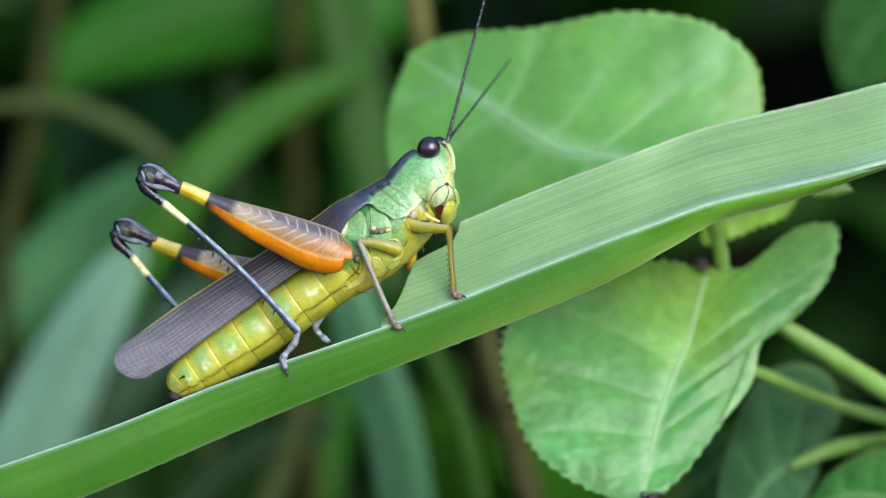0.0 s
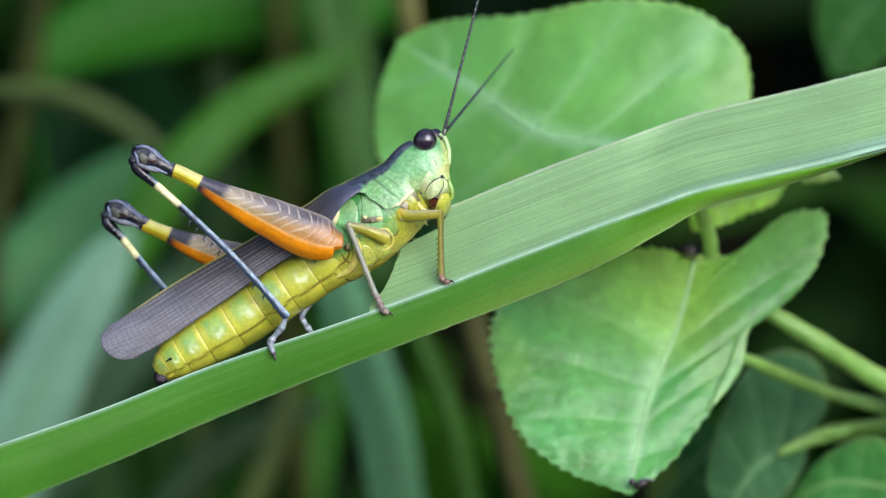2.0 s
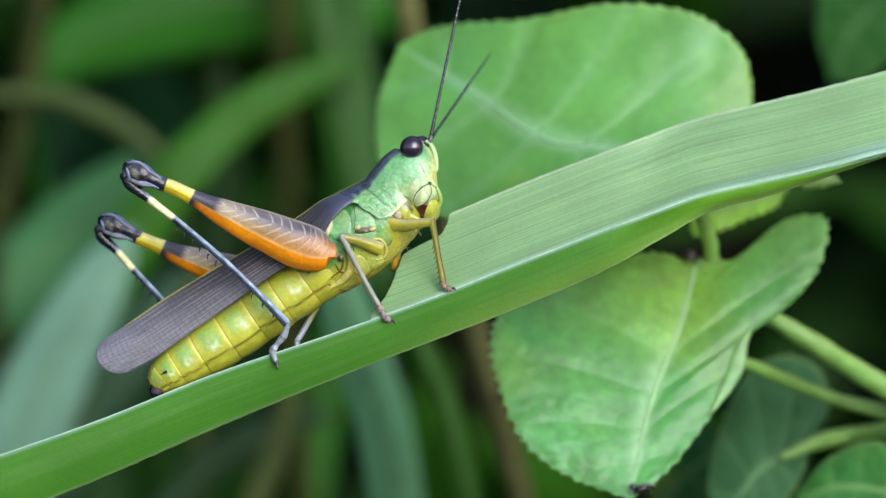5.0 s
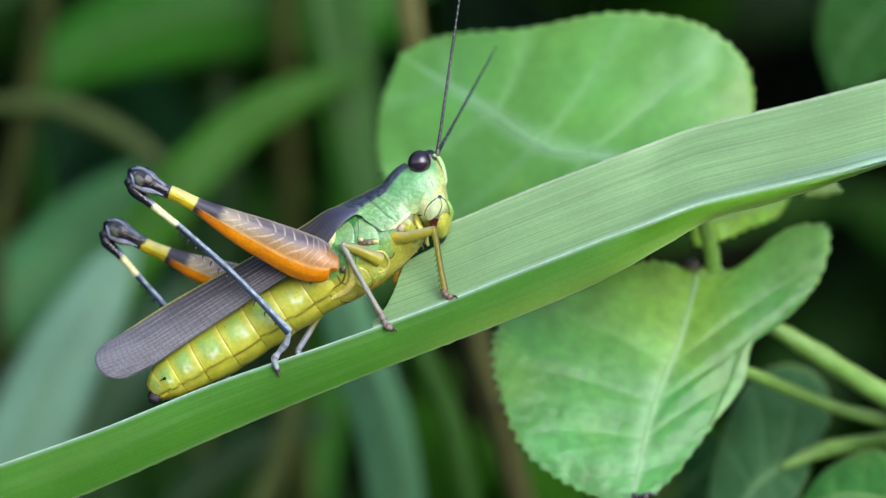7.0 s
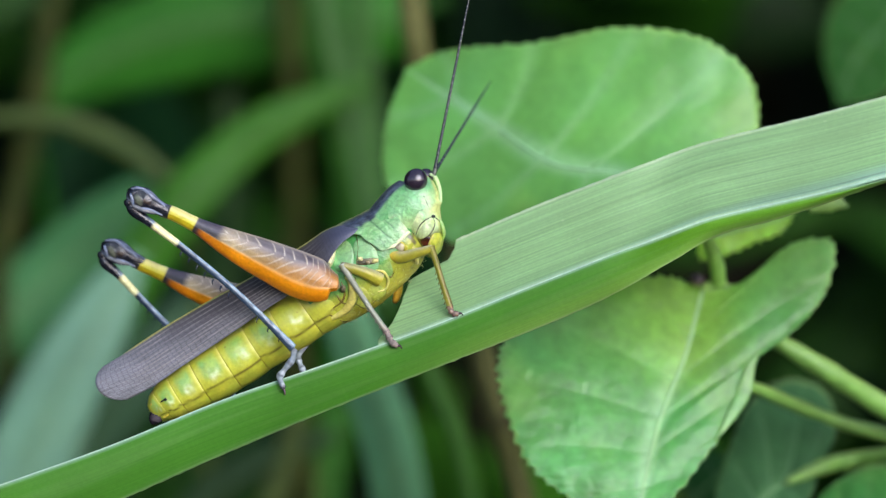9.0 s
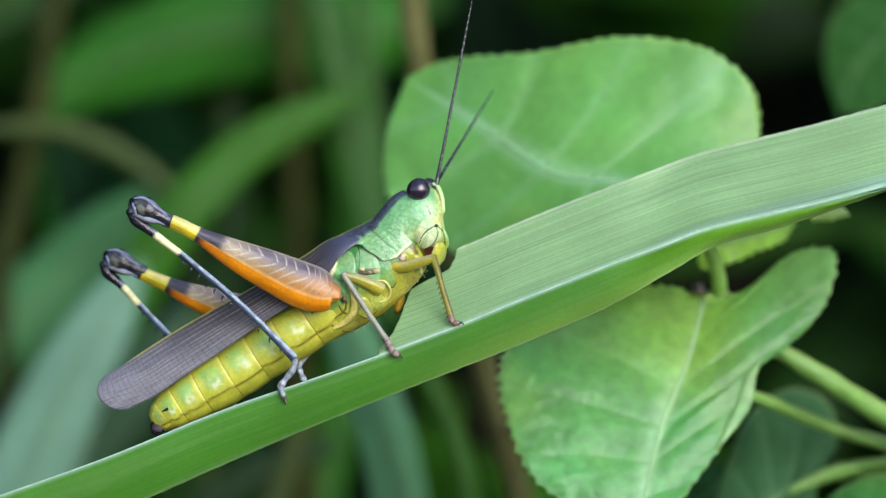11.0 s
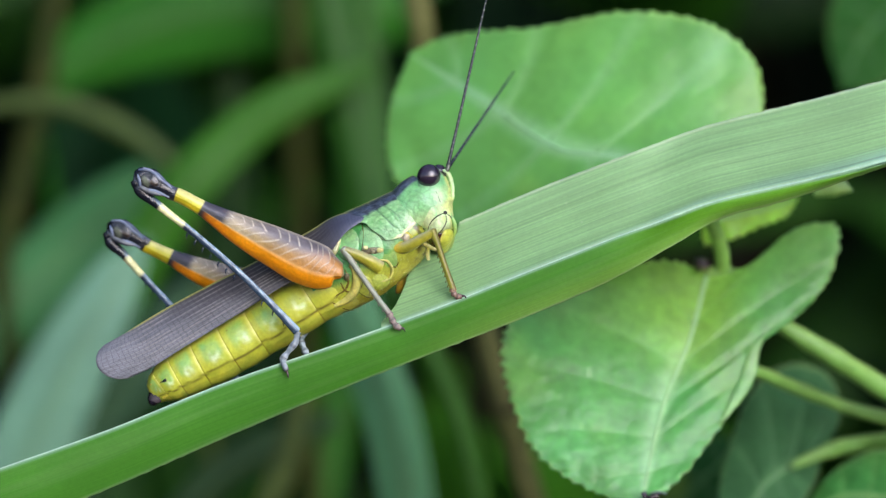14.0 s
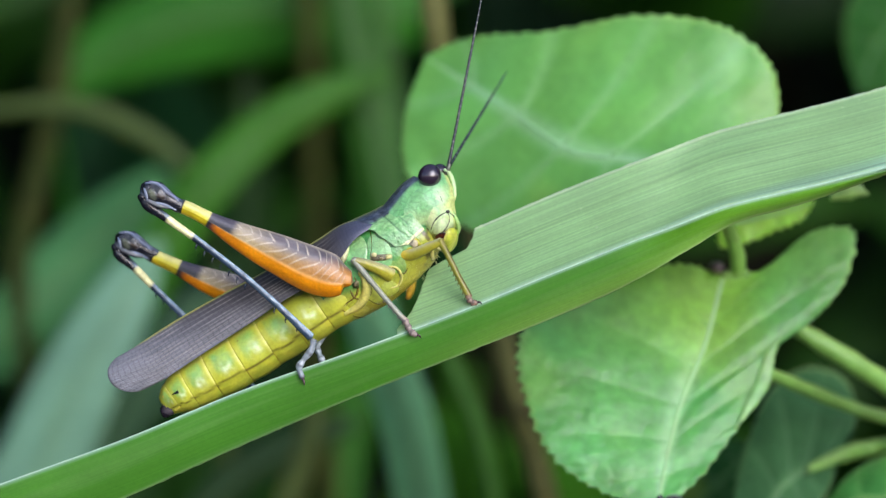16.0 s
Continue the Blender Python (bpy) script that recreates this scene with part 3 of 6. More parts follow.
def green_stem(path, radii, colour, label):
    # paler along the upper side: light from above is put into the colour
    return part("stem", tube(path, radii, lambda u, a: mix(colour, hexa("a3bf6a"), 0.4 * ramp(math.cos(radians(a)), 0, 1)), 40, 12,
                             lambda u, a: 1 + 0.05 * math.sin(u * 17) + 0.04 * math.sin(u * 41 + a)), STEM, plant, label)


SG = hexa("6c9c46")
ROOT = Vector((56.26, 30, -20.99))
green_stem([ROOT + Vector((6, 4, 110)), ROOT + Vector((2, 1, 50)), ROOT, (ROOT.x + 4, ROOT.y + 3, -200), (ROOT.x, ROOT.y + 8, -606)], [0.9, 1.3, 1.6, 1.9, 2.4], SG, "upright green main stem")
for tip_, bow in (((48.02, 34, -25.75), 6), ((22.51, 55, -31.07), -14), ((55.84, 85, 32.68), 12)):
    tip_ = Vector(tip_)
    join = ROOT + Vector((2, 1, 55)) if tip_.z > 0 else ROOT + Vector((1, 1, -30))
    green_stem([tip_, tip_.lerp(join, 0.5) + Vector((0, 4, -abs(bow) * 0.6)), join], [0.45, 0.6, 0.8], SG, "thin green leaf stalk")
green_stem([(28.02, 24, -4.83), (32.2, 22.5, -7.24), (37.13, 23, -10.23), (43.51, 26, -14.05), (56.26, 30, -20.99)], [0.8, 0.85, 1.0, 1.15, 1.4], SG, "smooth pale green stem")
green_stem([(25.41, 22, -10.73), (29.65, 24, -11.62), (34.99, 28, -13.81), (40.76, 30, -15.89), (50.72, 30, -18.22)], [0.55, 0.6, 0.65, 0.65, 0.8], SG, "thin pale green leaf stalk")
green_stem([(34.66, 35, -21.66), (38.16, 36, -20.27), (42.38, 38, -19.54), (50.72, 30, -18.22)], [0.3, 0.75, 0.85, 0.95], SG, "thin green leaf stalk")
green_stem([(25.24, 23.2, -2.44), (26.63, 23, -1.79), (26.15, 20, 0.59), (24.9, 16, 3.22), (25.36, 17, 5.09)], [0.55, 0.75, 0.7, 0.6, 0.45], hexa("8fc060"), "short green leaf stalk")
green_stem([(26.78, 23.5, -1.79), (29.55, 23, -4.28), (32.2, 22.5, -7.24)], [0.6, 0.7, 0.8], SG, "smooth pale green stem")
part("young_leaf", tube([(35.15, 20, 5.14), (37.03, 20, 5.95), (38.79, 20, 5.52)], [(0.3, 0.2), (1.0, 0.25), (0.1, 0.1)], lambda u, a: hexa("8fb860"), 16, 10), LEAF, plant)
part("bud", ball((24.63, 22.4, -1.46), (0.8, 0.7, 0.65), 10, lambda u, a: mix(hexa("3a2f38"), hexa("7d7f5a"), ramp(u, 0.5, 0.9))), STEM, plant, "small dark purplish bud")


# ---- the grass blade on which the insect sits ----
RIDGE = [(-84.2, 0, -34.45), (-54.2, 0, -24.45), (-39.2, 0, -19.25), (-29.2, 0, -15.75), (-19.2, 0, -11.75), (-9.2, 0, -8.35), (0, 0, -5.05), (7.3, 0, -2.15), (13.25, 0, 0.15), (15.74, 0, 1.1), (18.23, 0, 1.99), (20.73, 0, 2.94), (23.22, 0, 3.84), (25.71, 0, 4.48), (28.2, 0, 5.03), (30.69, 0, 5.58), (33.18, 0, 6.13), (35.67, 0, 6.73), (39.06, 0, 7.62), (50.8, 0, 10.45), (75.8, 0, 18.6)]
UPPER = [(-84.2, 0, -29.95), (-54.2, 0, -19.45), (-39.2, 0, -14.45), (-29.2, 0, -10.45), (-19.2, 0, -6.45), (-9.2, 0, -2.45), (0, 0, 1.65), (5.8, 0, 4.15), (11.0, 0, 6.25), (13.49, 0, 7.15), (16.03, 0, 8.11), (18.56, 0, 9.08), (21.1, 0, 10.04), (23.63, 0, 10.85), (26.17, 0, 11.51), (28.71, 0, 12.12), (31.24, 0, 12.73), (33.78, 0, 13.34), (36.31, 0, 14.0), (39.76, 0, 14.91), (50.8, 0, 17.66), (75.8, 0, 24.6)]
LOWER = [(-84.2, 0, -39.95), (-54.2, 0, -29.95), (-39.2, 0, -24.8), (-29.2, 0, -20.85), (-19.2, 0, -16.5), (-9.2, 0, -12.35), (0, 0, -8.8), (7.3, 0, -6), (13.8, 0, -3.25), (20.8, 0, 0.45), (23.3, 0, 2.05), (25.8, 0, 3.1), (28.3, 0, 3.7), (30.8, 0, 4.4), (33.3, 0, 5.2), (35.8, 0, 6.08), (39.2, 0, 7.23), (50.8, 0, 11.12), (75.8, 0, 17.75)]
BITE = [(-5.4, 0, -6.55), (-4.35, 0, -5.35), (-3.6, 0, -3.95), (-3.1, 0, -2.55), (-2.55, 0, -1.25), (-1.2, 0, -0.55), (0.4, 0, -0.15), (0.95, 0, 0.65), (1.35, 0, 1.55), (1.6, 0, 2.5)]
PIVOT = Vector((28.3, 0, 7.05))


def height_at(line, x):
    """The height of a line of the blade over a place along it."""
    for a, b in zip(line, line[1:]):
        if x <= b[0] or b is line[-1]:
            i = line.index(a)
            f = (x - a[0]) / (b[0] - a[0])
            p = line[max(i - 1, 0)]
            q = line[min(i + 2, len(line) - 1)]
            m0 = (b[2] - p[2]) / (b[0] - p[0])
            m1 = (q[2] - a[2]) / (q[0] - a[0])
            h = b[0] - a[0]
            return ((2 * f ** 3 - 3 * f * f + 1) * a[2] + (f ** 3 - 2 * f * f + f) * h * m0
                    + (-2 * f ** 3 + 3 * f * f) * b[2] + (f ** 3 - f * f) * h * m1)


def half_blade(edge, start_at, y_ridge, y_edge, dip, rows_n, cols_n, body, pale):
    """One half of the folded blade, from the fold to its edge."""
    bm = blank()
    grid, tints, uvs = [], [], []
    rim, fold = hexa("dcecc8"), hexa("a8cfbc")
    end = RIDGE[-1][0]
    for j in range(cols_n + 1):
        v = j / cols_n
        x0 = start_at(v)
        row, cols, uv = [], [], []
        for i in range(rows_n + 1):
            x = x0 + (end - x0) * (i / rows_n) ** 1.15
            zr, ze = height_at(RIDGE, x), height_at(edge, x)
            y = y_ridge + (y_edge - y_ridge) * v + dip * math.sin(math.pi * v)
            y += 0.12 * noise.noise((x * 0.12, v * 1.2, 4)) * v + (0.6 if y_edge > 1 else -0.5) * ramp(x, 14, 24) * v
            y += 0.5 * math.sin((x - 17) * 0.45) * math.exp(-((x - 19) / 5) ** 2) * 4 * v * (1 - v)
            if y_edge > 1:       # rounded at the fold, and tipped up past the kink
                y += 0.75 * (1 - math.exp(-v / 0.09)) * ramp(x, 17, 32) + 0.25 * (1 - math.exp(-v / 0.05))
                y += 0.9 * ramp(v, 0.5, 1.0) * math.exp(-((x - 24.5) / 6.5) ** 2)
            z = zr + (ze - zr) * v
            rib_ = 0.009 * math.sin(v * 60)
            ragged = 0.10 * noise.noise((x * 1.2, v * 6, 2)) if v > 0.99 else 0
            row.append(Vector((x, y + rib_, z + ragged)))
            width = abs(ze - zr)
            # yellower past the kink: light coming through the lower half, put into its colour
            c = mix(body, hexa("6fae22"), 0.7 * ramp(x, 12, 24)) if y_edge < 1 else body
            if y_edge < 1:
                c = mix(c, hexa("8fbc58"), 0.6 * ramp(v, 0.3, 1.0) * ramp(x, -8, 8))
            # pale midrib band, widened to paint the sky's reflection along the rounded fold
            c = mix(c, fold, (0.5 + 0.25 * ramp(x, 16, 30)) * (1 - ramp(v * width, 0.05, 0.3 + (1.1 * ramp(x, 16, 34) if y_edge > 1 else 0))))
            c = mix(c, rim, pale * ramp(v * width, width - 0.26, width - 0.1))
            c = mix(c, hexa("86ad72"), (0.35 if y_edge > 1 else 0.12) * ramp(noise.noise((x * 0.05, v * 7, 9)), 0.0, 0.5))
            cols.append(c)
            uv.append((x, v * width))
        grid.append(row), tints.append(cols), uvs.append(uv)
    skin(bm, grid, tints, False, uvs)
    return bm


def bite_x(v):
    """Where the eaten edge runs across the upper half."""
    x = BITE[0][0]
    for _ in range(25):
        z = height_at(RIDGE, x) + (height_at(UPPER, x) - height_at(RIDGE, x)) * v
        for a, b in zip(BITE, BITE[1:]):
            if z <= b[2] or b is BITE[-1]:
                goal = a[0] + (b[0] - a[0]) * min(1.0, max(0.0, (z - a[2]) / (b[2] - a[2])))
                break
        x = 0.6 * x + 0.4 * goal
    return x + 0.10 * noise.noise((v * 14, 1, 1)) + 0.06 * noise.noise((v * 40, 3, 1))


blade = tagged(empty("grass", PIVOT), "long folded green grass blade with an eaten edge", "grass")
# the upper half's paler colour carries the sky's sheen; both halves are one side
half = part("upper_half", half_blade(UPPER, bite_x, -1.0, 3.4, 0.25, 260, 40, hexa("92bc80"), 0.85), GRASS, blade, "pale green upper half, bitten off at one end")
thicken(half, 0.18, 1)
half = part("lower_half", half_blade(LOWER, lambda v: RIDGE[0][0], -1.0, 0.5, -0.3, 300, 30, hexa("4a8a28"), 0.2), LOWER_GRASS, blade, "deeper green smooth lower half")
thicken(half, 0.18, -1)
part("midrib", tube([(p[0], -1.05, height_at(RIDGE, p[0])) for p in [(RIDGE[0][0] + i * (RIDGE[-1][0] - RIDGE[0][0]) / 60, 0) for i in range(61)]],
                    [0.08] * 3, lambda u, a: hexa("b0d4b8"), 240, 8), VEIN, blade, "pale raised midrib")

root_ = Vector(RIDGE[0])
part("culm", tube([root_ + Vector((0.5, -1.0, 0.2)), root_ + Vector((-14, 0, -9)), root_ + Vector((-30, 4, -60)), (root_.x - 34, 8, -330), (root_.x - 30, 10, -607)], [0.5, 1.2, 1.6, 1.9, 2.2],
                  lambda u, a: hexa("6a9a4c"), 50, 12), STEM, blade, "green stem of the grass")

# ---- the grasshopper ----
Y0 = 2.0               # the body's middle plane
HIP = Vector((-8.45, 0, -0.85))
HIP.y = Y0
BASE = Vector((-9.2, 0, -8.2))
BASE.y = Y0
hopper = tagged(empty("grasshopper", BASE), "green, yellow and orange grasshopper with banded legs", "grasshopper")
GREEN, MINT, CREAM = hexa("4c984e"), hexa("88c488"), hexa("e2e2b0")
YELLOW, LIME, OLIVE, ORANGE = hexa("ccc440"), hexa("a0bb44"), hexa("8a8826"), hexa("e08e0a")
BLACK, SLATE, BLUE, GREY = hexa("1d1f27"), hexa("3b3d4c"), hexa("3c4f64"), hexa("9a9690")


def at(p, y):
    """A point of the side plan at the depth y from the body's middle plane; negative is the near side."""
    return Vector((p[0], Y0 + y, p[2]))


def abdomen():
    """Overlapping rings, green above and yellow at the sides and below, and a dark tip."""
    path = [at(p, 0) for p in ((-24, 0, -12.65), (-22.95, 0, -11.65), (-20.95, 0, -10.25), (-17.95, 0, -8.3), (-14.95, 0, -6.2), (-11.95, 0, -4.05), (-9.2, 0, -2.0), (-6.7, 0, -0.2))]
    radii = [(1.0, 0.9, 0), (1.75, 1.6, 0), (2.15, 2.0, 0), (2.38, 2.2, 0), (2.35, 2.3, 0), (2.35, 2.4, 0), (2.5, 2.5, 0), (2.65, 2.5, 0)]
    count = 9
    for k in range(count):
        f0, f1 = k / count, min(1.0, (k + 1.12) / count)

        def tint(u, a, k=k):
            edge = ramp(u, 0.80, 0.9) * (1 - ramp(u, 0.93, 0.99))
            wob = 10 * noise.noise((u * 3 + k * 5, a * 0.02, 7))
            upper = math.exp(-((a + wob - 70) / 27) ** 4)
            c = mix(mix(YELLOW, LIME, 0.42), hexa("86b866"), (0.7 + 0.5 * noise.noise((u * 5, a * 0.05, k))) * upper * ramp(u, 0.12, 0.26) * (1 - ramp(u, 0.66, 0.8)) * (1.0 if k < 6 else 0.2))
            # whitish spots along the flank are painted gloss highlights
            c = mix(c, hexa("dceacc"), (0.3 + 1.1 * noise.noise((u * 6, a * 0.08, k + 3))) * math.exp(-((a + wob - 92) / 12) ** 2) * ramp(u, 0.25, 0.45) * (1 - ramp(u, 0.6, 0.8)) * (k < 7))
            c = mix(c, hexa("efe890"), 0.75 * edge * (1 - ramp(a, 112, 120) * (a < 240)))
            low = ramp(a, 118, 124)
            c = mix(c, mix(mix(OLIVE, LIME, 0.5), YELLOW, 0.4 + 0.5 * noise.noise((u * 3 + k, a * 0.04, 2))), 0.85 * low if a < 240 else 0.4)
            line = ramp(a + wob * 0.3, 114, 117) * (1 - ramp(a + wob * 0.3, 119, 122))
            c = mix(c, hexa("5a4a1c"), 0.9 * line)
            return mix(c, hexa("8a6c26"), (0.22 + 0.3 * low) * (1 - ramp(u, 0.0, 0.025)))

        def form(u, a):
            swell = 1.0 + 0.045 * math.sin(math.pi * min(1, u * 1.05)) - 0.03 * ramp(u, 0.9, 1.0) + (0.02 if u < 0.04 else 0)
            b = a if a <= 180 else 360 - a
            crease = -0.03 * math.exp(-((b - 119 - 5 * math.sin(math.pi * u)) / 4) ** 2) + 0.012 * math.sin(math.pi * u) * ramp(b, 120, 128) * (1 - ramp(b, 140, 165))
            crease += 0.012 * noise.noise((u * 3, a * 0.05, 3))
            return swell + crease

        pts = [spline(path, f0 + (f1 - f0) * i / 5) for i in range(6)]
        rad = [tuple(spline(radii, f0 + (f1 - f0) * i / 5))[:2] for i in range(6)]
        part("abdomen_segment", tube(pts, rad, tint, 20, 72, form), ABDOMEN, hopper)
    part("abdomen_tip", tube([at((-24.1, 0, -13.6), -0.2), at((-23.9, 0, -13.05), -0.2), at((-23.3, 0, -12.15), -0.2)], [(0.32, 0.38), (0.68, 0.68), (0.9, 0.9)],
                             lambda u, a: mix(hexa("2c2530"), hexa("5a5258"), ramp(math.cos(radians(a - 110)), 0.5, 1) * (u > 0.3)), 12, 16),
         HORN, hopper, "dark grey horny tip")
    for p, q in (((-24.3, 0, -11.85), (-23.45, 0, -11.35)), ((-23.1, 0, -12.95), (-22.7, 0, -12.45))):
        part("tail_plate", tube([at(p, -0.9), at(q, -1.1)], [(0.12, 0.1), (0.28, 0.15)], lambda u, a: hexa("d8cc50"), 8, 10), CUTICLE, hopper)
    part("tail_mark", tube([at((-23.4, 0, -11.55), -1.45), at((-22.85, 0, -11.25), -1.62)], [0.06, 0.2], lambda u, a: BLACK, 8, 8), HORN, hopper)


SPINE = [at(p, 0) for p in ((-10.6, 0, -2.15), (-8.6, 0, -0.75), (-6.7, 0, 0.55), (-4.7, 0, 2.15), (-3.1, 0, 3.5), (-2.1, 0, 4.45))]
GIRTH = [(3.0, 2.5), (3.5, 2.75), (3.6, 2.9), (3.45, 2.85), (3.1, 2.6), (2.5, 2.2)]
BELLY = [at(p, 0) for p in ((-17.95, 0, -8.3), (-14.95, 0, -6.2), (-11.95, 0, -4.05), (-9.2, 0, -2.0), (-6.7, 0, -0.2))]
BELT = [(2.38, 2.2), (2.35, 2.3), (2.35, 2.4), (2.5, 2.5), (2.65, 2.5)]
TRUNK = [(SPINE, GIRTH), (BELLY, BELT)]
SADDLE = [at(p, 0) for p in ((-7.2, 0, 0.65), (-5.95, 0, 1.65), (-4.7, 0, 2.65), (-3.45, 0, 3.75), (-2.3, 0, 4.8))]


def thorax():
    def tint(u, a):
        b = a if a <= 180 else 360 - a
        n = 12 * noise.noise((u * 6, a * 0.03, 4))
        c = mix(GREEN, mix(mix(LIME, YELLOW, 0.4), OLIVE, 0.3), ramp(b + n, 94, 114))
        c = mix(c, mix(OLIVE, YELLOW, 0.4), ramp(b + n, 120, 150))
        # dark blotches at the front paint the shade in gaps between the neck folds
        c = mix(c, hexa("46380f"), 0.85 * ramp(noise.noise((u * 16, a * 0.07, 6)), 0.0, 0.2) * ramp(u, 0.72, 0.82) * ramp(b, 70, 85))
        return mix(c, SLATE, 1 - ramp(b, 28, 40))

    part("thorax", tube(SPINE, GIRTH, tint, 60, 64, lambda u, a: 1 + 0.02 * noise.noise((u * 9, a * 0.06, 0))), CUTICLE, hopper)

    # the saddle over the front of the thorax
    def saddle_tint(u, a):
        b = abs(a)
        pit = noise.noise((u * 14, a * 0.16, 3)) + 0.6 * noise.noise((u * 35, a * 0.4, 8))
        c = mix(GREEN, mix(MINT, CREAM, 0.15), 0.6 + 0.5 * pit)
        c = mix(c, hexa("2f5a3c"), 0.7 * math.exp(-((u - 0.62 - 0.0012 * b) / 0.012) ** 2) * ramp(b, 36, 50) * (1 - ramp(b, 84, 94)))
        c = mix(c, hexa("2f5a3c"), 0.55 * math.exp(-((u - 0.84 - 0.02 * math.sin(b * 0.1)) / 0.010) ** 2) * ramp(b, 50, 60) * (1 - ramp(b, 78, 88)))
        c = mix(c, hexa("dce8b4"), 0.35 * ramp(u, 0.84, 0.97) * ramp(b, 72, 88))
        c = mix(c, mix(hexa("2a323f"), hexa("5b6678"), 0.5 + 0.9 * pit), 1 - ramp(b + 4 * pit, 40, 47))
        c = mix(c, hexa("a9b468"), 0.9 * (1 - ramp(b, 5, 9)))
        back_ = slide(0.0, a)
        c = mix(c, hexa("3a4a34"), 0.5 * (1 - ramp(u - back_, 0.0, 0.02)) * ramp(b, 45, 60))
        return mix(c, CREAM, 0.85 * ramp(b + 2 * pit, 98, 100))

    def slide(u, a):
        b = abs(a)
        start = 0.06 + 0.38 * ramp(b, 24, 60) + 0.08 * ramp(b, 62, 90) + 0.16 * ramp(b, 93, 104)
        return start + (1 - start) * u

    def saddle_form(u, a):
        keel = 0.03 * math.exp(-(a / 6) ** 2)
        groove = -0.014 * (math.exp(-((u - 0.62 - 0.0012 * abs(a)) / 0.02) ** 2) + math.exp(-((u - 0.80) / 0.02) ** 2))
        return 1 + keel + groove + 0.010 * noise.noise((u * 26, a * 0.3, 1)) + 0.014 * ramp(abs(a), 97, 103)

    ob = part("pronotum", tube(SADDLE, [(3.95, 3.0), (3.8, 3.05), (3.52, 3.0), (3.2, 2.85), (2.85, 2.6)], saddle_tint, 70, 96, saddle_form,
                               arc=(-104, 104), slide=slide), CUTICLE, hopper, "green saddle plate with a dark slate stripe along the top")
    thicken(ob, 0.12)

    def dome(c, rim_):
        return lambda r, a: mix(mix(c, mix(c, CREAM, 0.2), 0.5 + 0.5 * math.sin(radians(a + 40)) * r), rim_, ramp(r, 0.9, 0.98))

    seam = hexa("4c4a24")
    for name, centre, half, turn, rise, colour in (
            ("side_plate", (-7.75, 0, 2.05), (1.05, 1.5), -8, 0.12, mix(GREEN, MINT, 0.45)),
            ("side_plate", (-5.65, 0, 2.15), (1.05, 1.75), -22, 0.08, mix(GREEN, MINT, 0.6)),
            ("side_plate", (-4, 0, 1.15), (0.7, 1.0), -20, 0.02, mix(GREEN, LIME, 0.45)),
            ("pale_plate", (-8.75, 0, 1.75), (0.32, 0.9), 14, 0.75, CREAM),
            ("pale_plate", (-7.2, 0, 4.25), (0.42, 0.22), -25, 0.45, hexa("d8d8c4")),
            ("hip_plate", (-6, 0, -1.65), (0.9, 1.0), -30, 0.07, mix(LIME, YELLOW, 0.45)),
            ("hip_plate", (-4.6, 0, -1.05), (0.8, 0.75), -35, 0.07, mix(LIME, YELLOW, 0.3)),
            ("hip_plate", (-7.2, 0, -3.2), (1.0, 0.65), -36, 0.06, mix(LIME, YELLOW, 0.7))):
        part(name, plate(TRUNK, centre, half, turn, rise, dome(colour, mix(colour, seam, 0.8))), CUTICLE, hopper)
    # knobs at the leg bases; the first, dark plate paints a shaded recess behind them
    for centre, half, turn, rise, inner, rim_ in (
            ((-5.5, 0, 1.6), (1.0, 0.36), -8, 0.14, hexa("3c3218"), hexa("2c2416")),
            ((-6.15, 0, 1.8), (0.26, 0.22), 10, 0.34, hexa("dcd49a"), hexa("8a7c48")),
            ((-4.85, 0, 1.7), (0.34, 0.24), -10, 0.34, hexa("d4cc84"), hexa("6a5c30")),
            ((-5.5, 0, 1.5), (0.22, 0.18), 0, 0.3, hexa("6a5c38"), hexa("3a3018")),
            ((-2.6, 0, 3.0), (0.36, 0.42), 20, 0.28, hexa("b4aa90"), hexa("5a5034")),
            ((-7.15, 0, 0.2), (0.3, 0.42), 30, 0.5, hexa("d6ce6a"), hexa("5c4a28")),
            ((-7.6, 0, -0.9), (0.28, 0.36), 0, 0.5, hexa("4a3c24"), hexa("2a2014"))):
        part("leg_base_plate", plate(TRUNK, centre, half, turn, rise, dome(inner, rim_)), CUTICLE, hopper)
    # the ring round the hind hip
    part("hip_ring", ridge(TRUNK, [(-7.3, 0, 0.25), (-6.8, 0, -0.55), (-6.7, 0, -1.65), (-7.3, 0, -2.75), (-8.5, 0, -3.55)], 0.4, mix(YELLOW, CREAM, 0.25), 0.7), CUTICLE, hopper)
    for pts in ([(-7.8, 0, -0.25), (-7.45, 0, -0.95), (-7.6, 0, -1.95), (-8.6, 0, -2.75)], [(-8.1, 0, -1.45), (-7.7, 0, -2.05), (-7.2, 0, -2.25)], [(-9.2, 0, -2.95), (-8.4, 0, -3.35), (-7.5, 0, -3.25)]):
        part("seam", ridge(TRUNK, pts, 0.09, hexa("6a5c26"), 0.65), HORN, hopper)
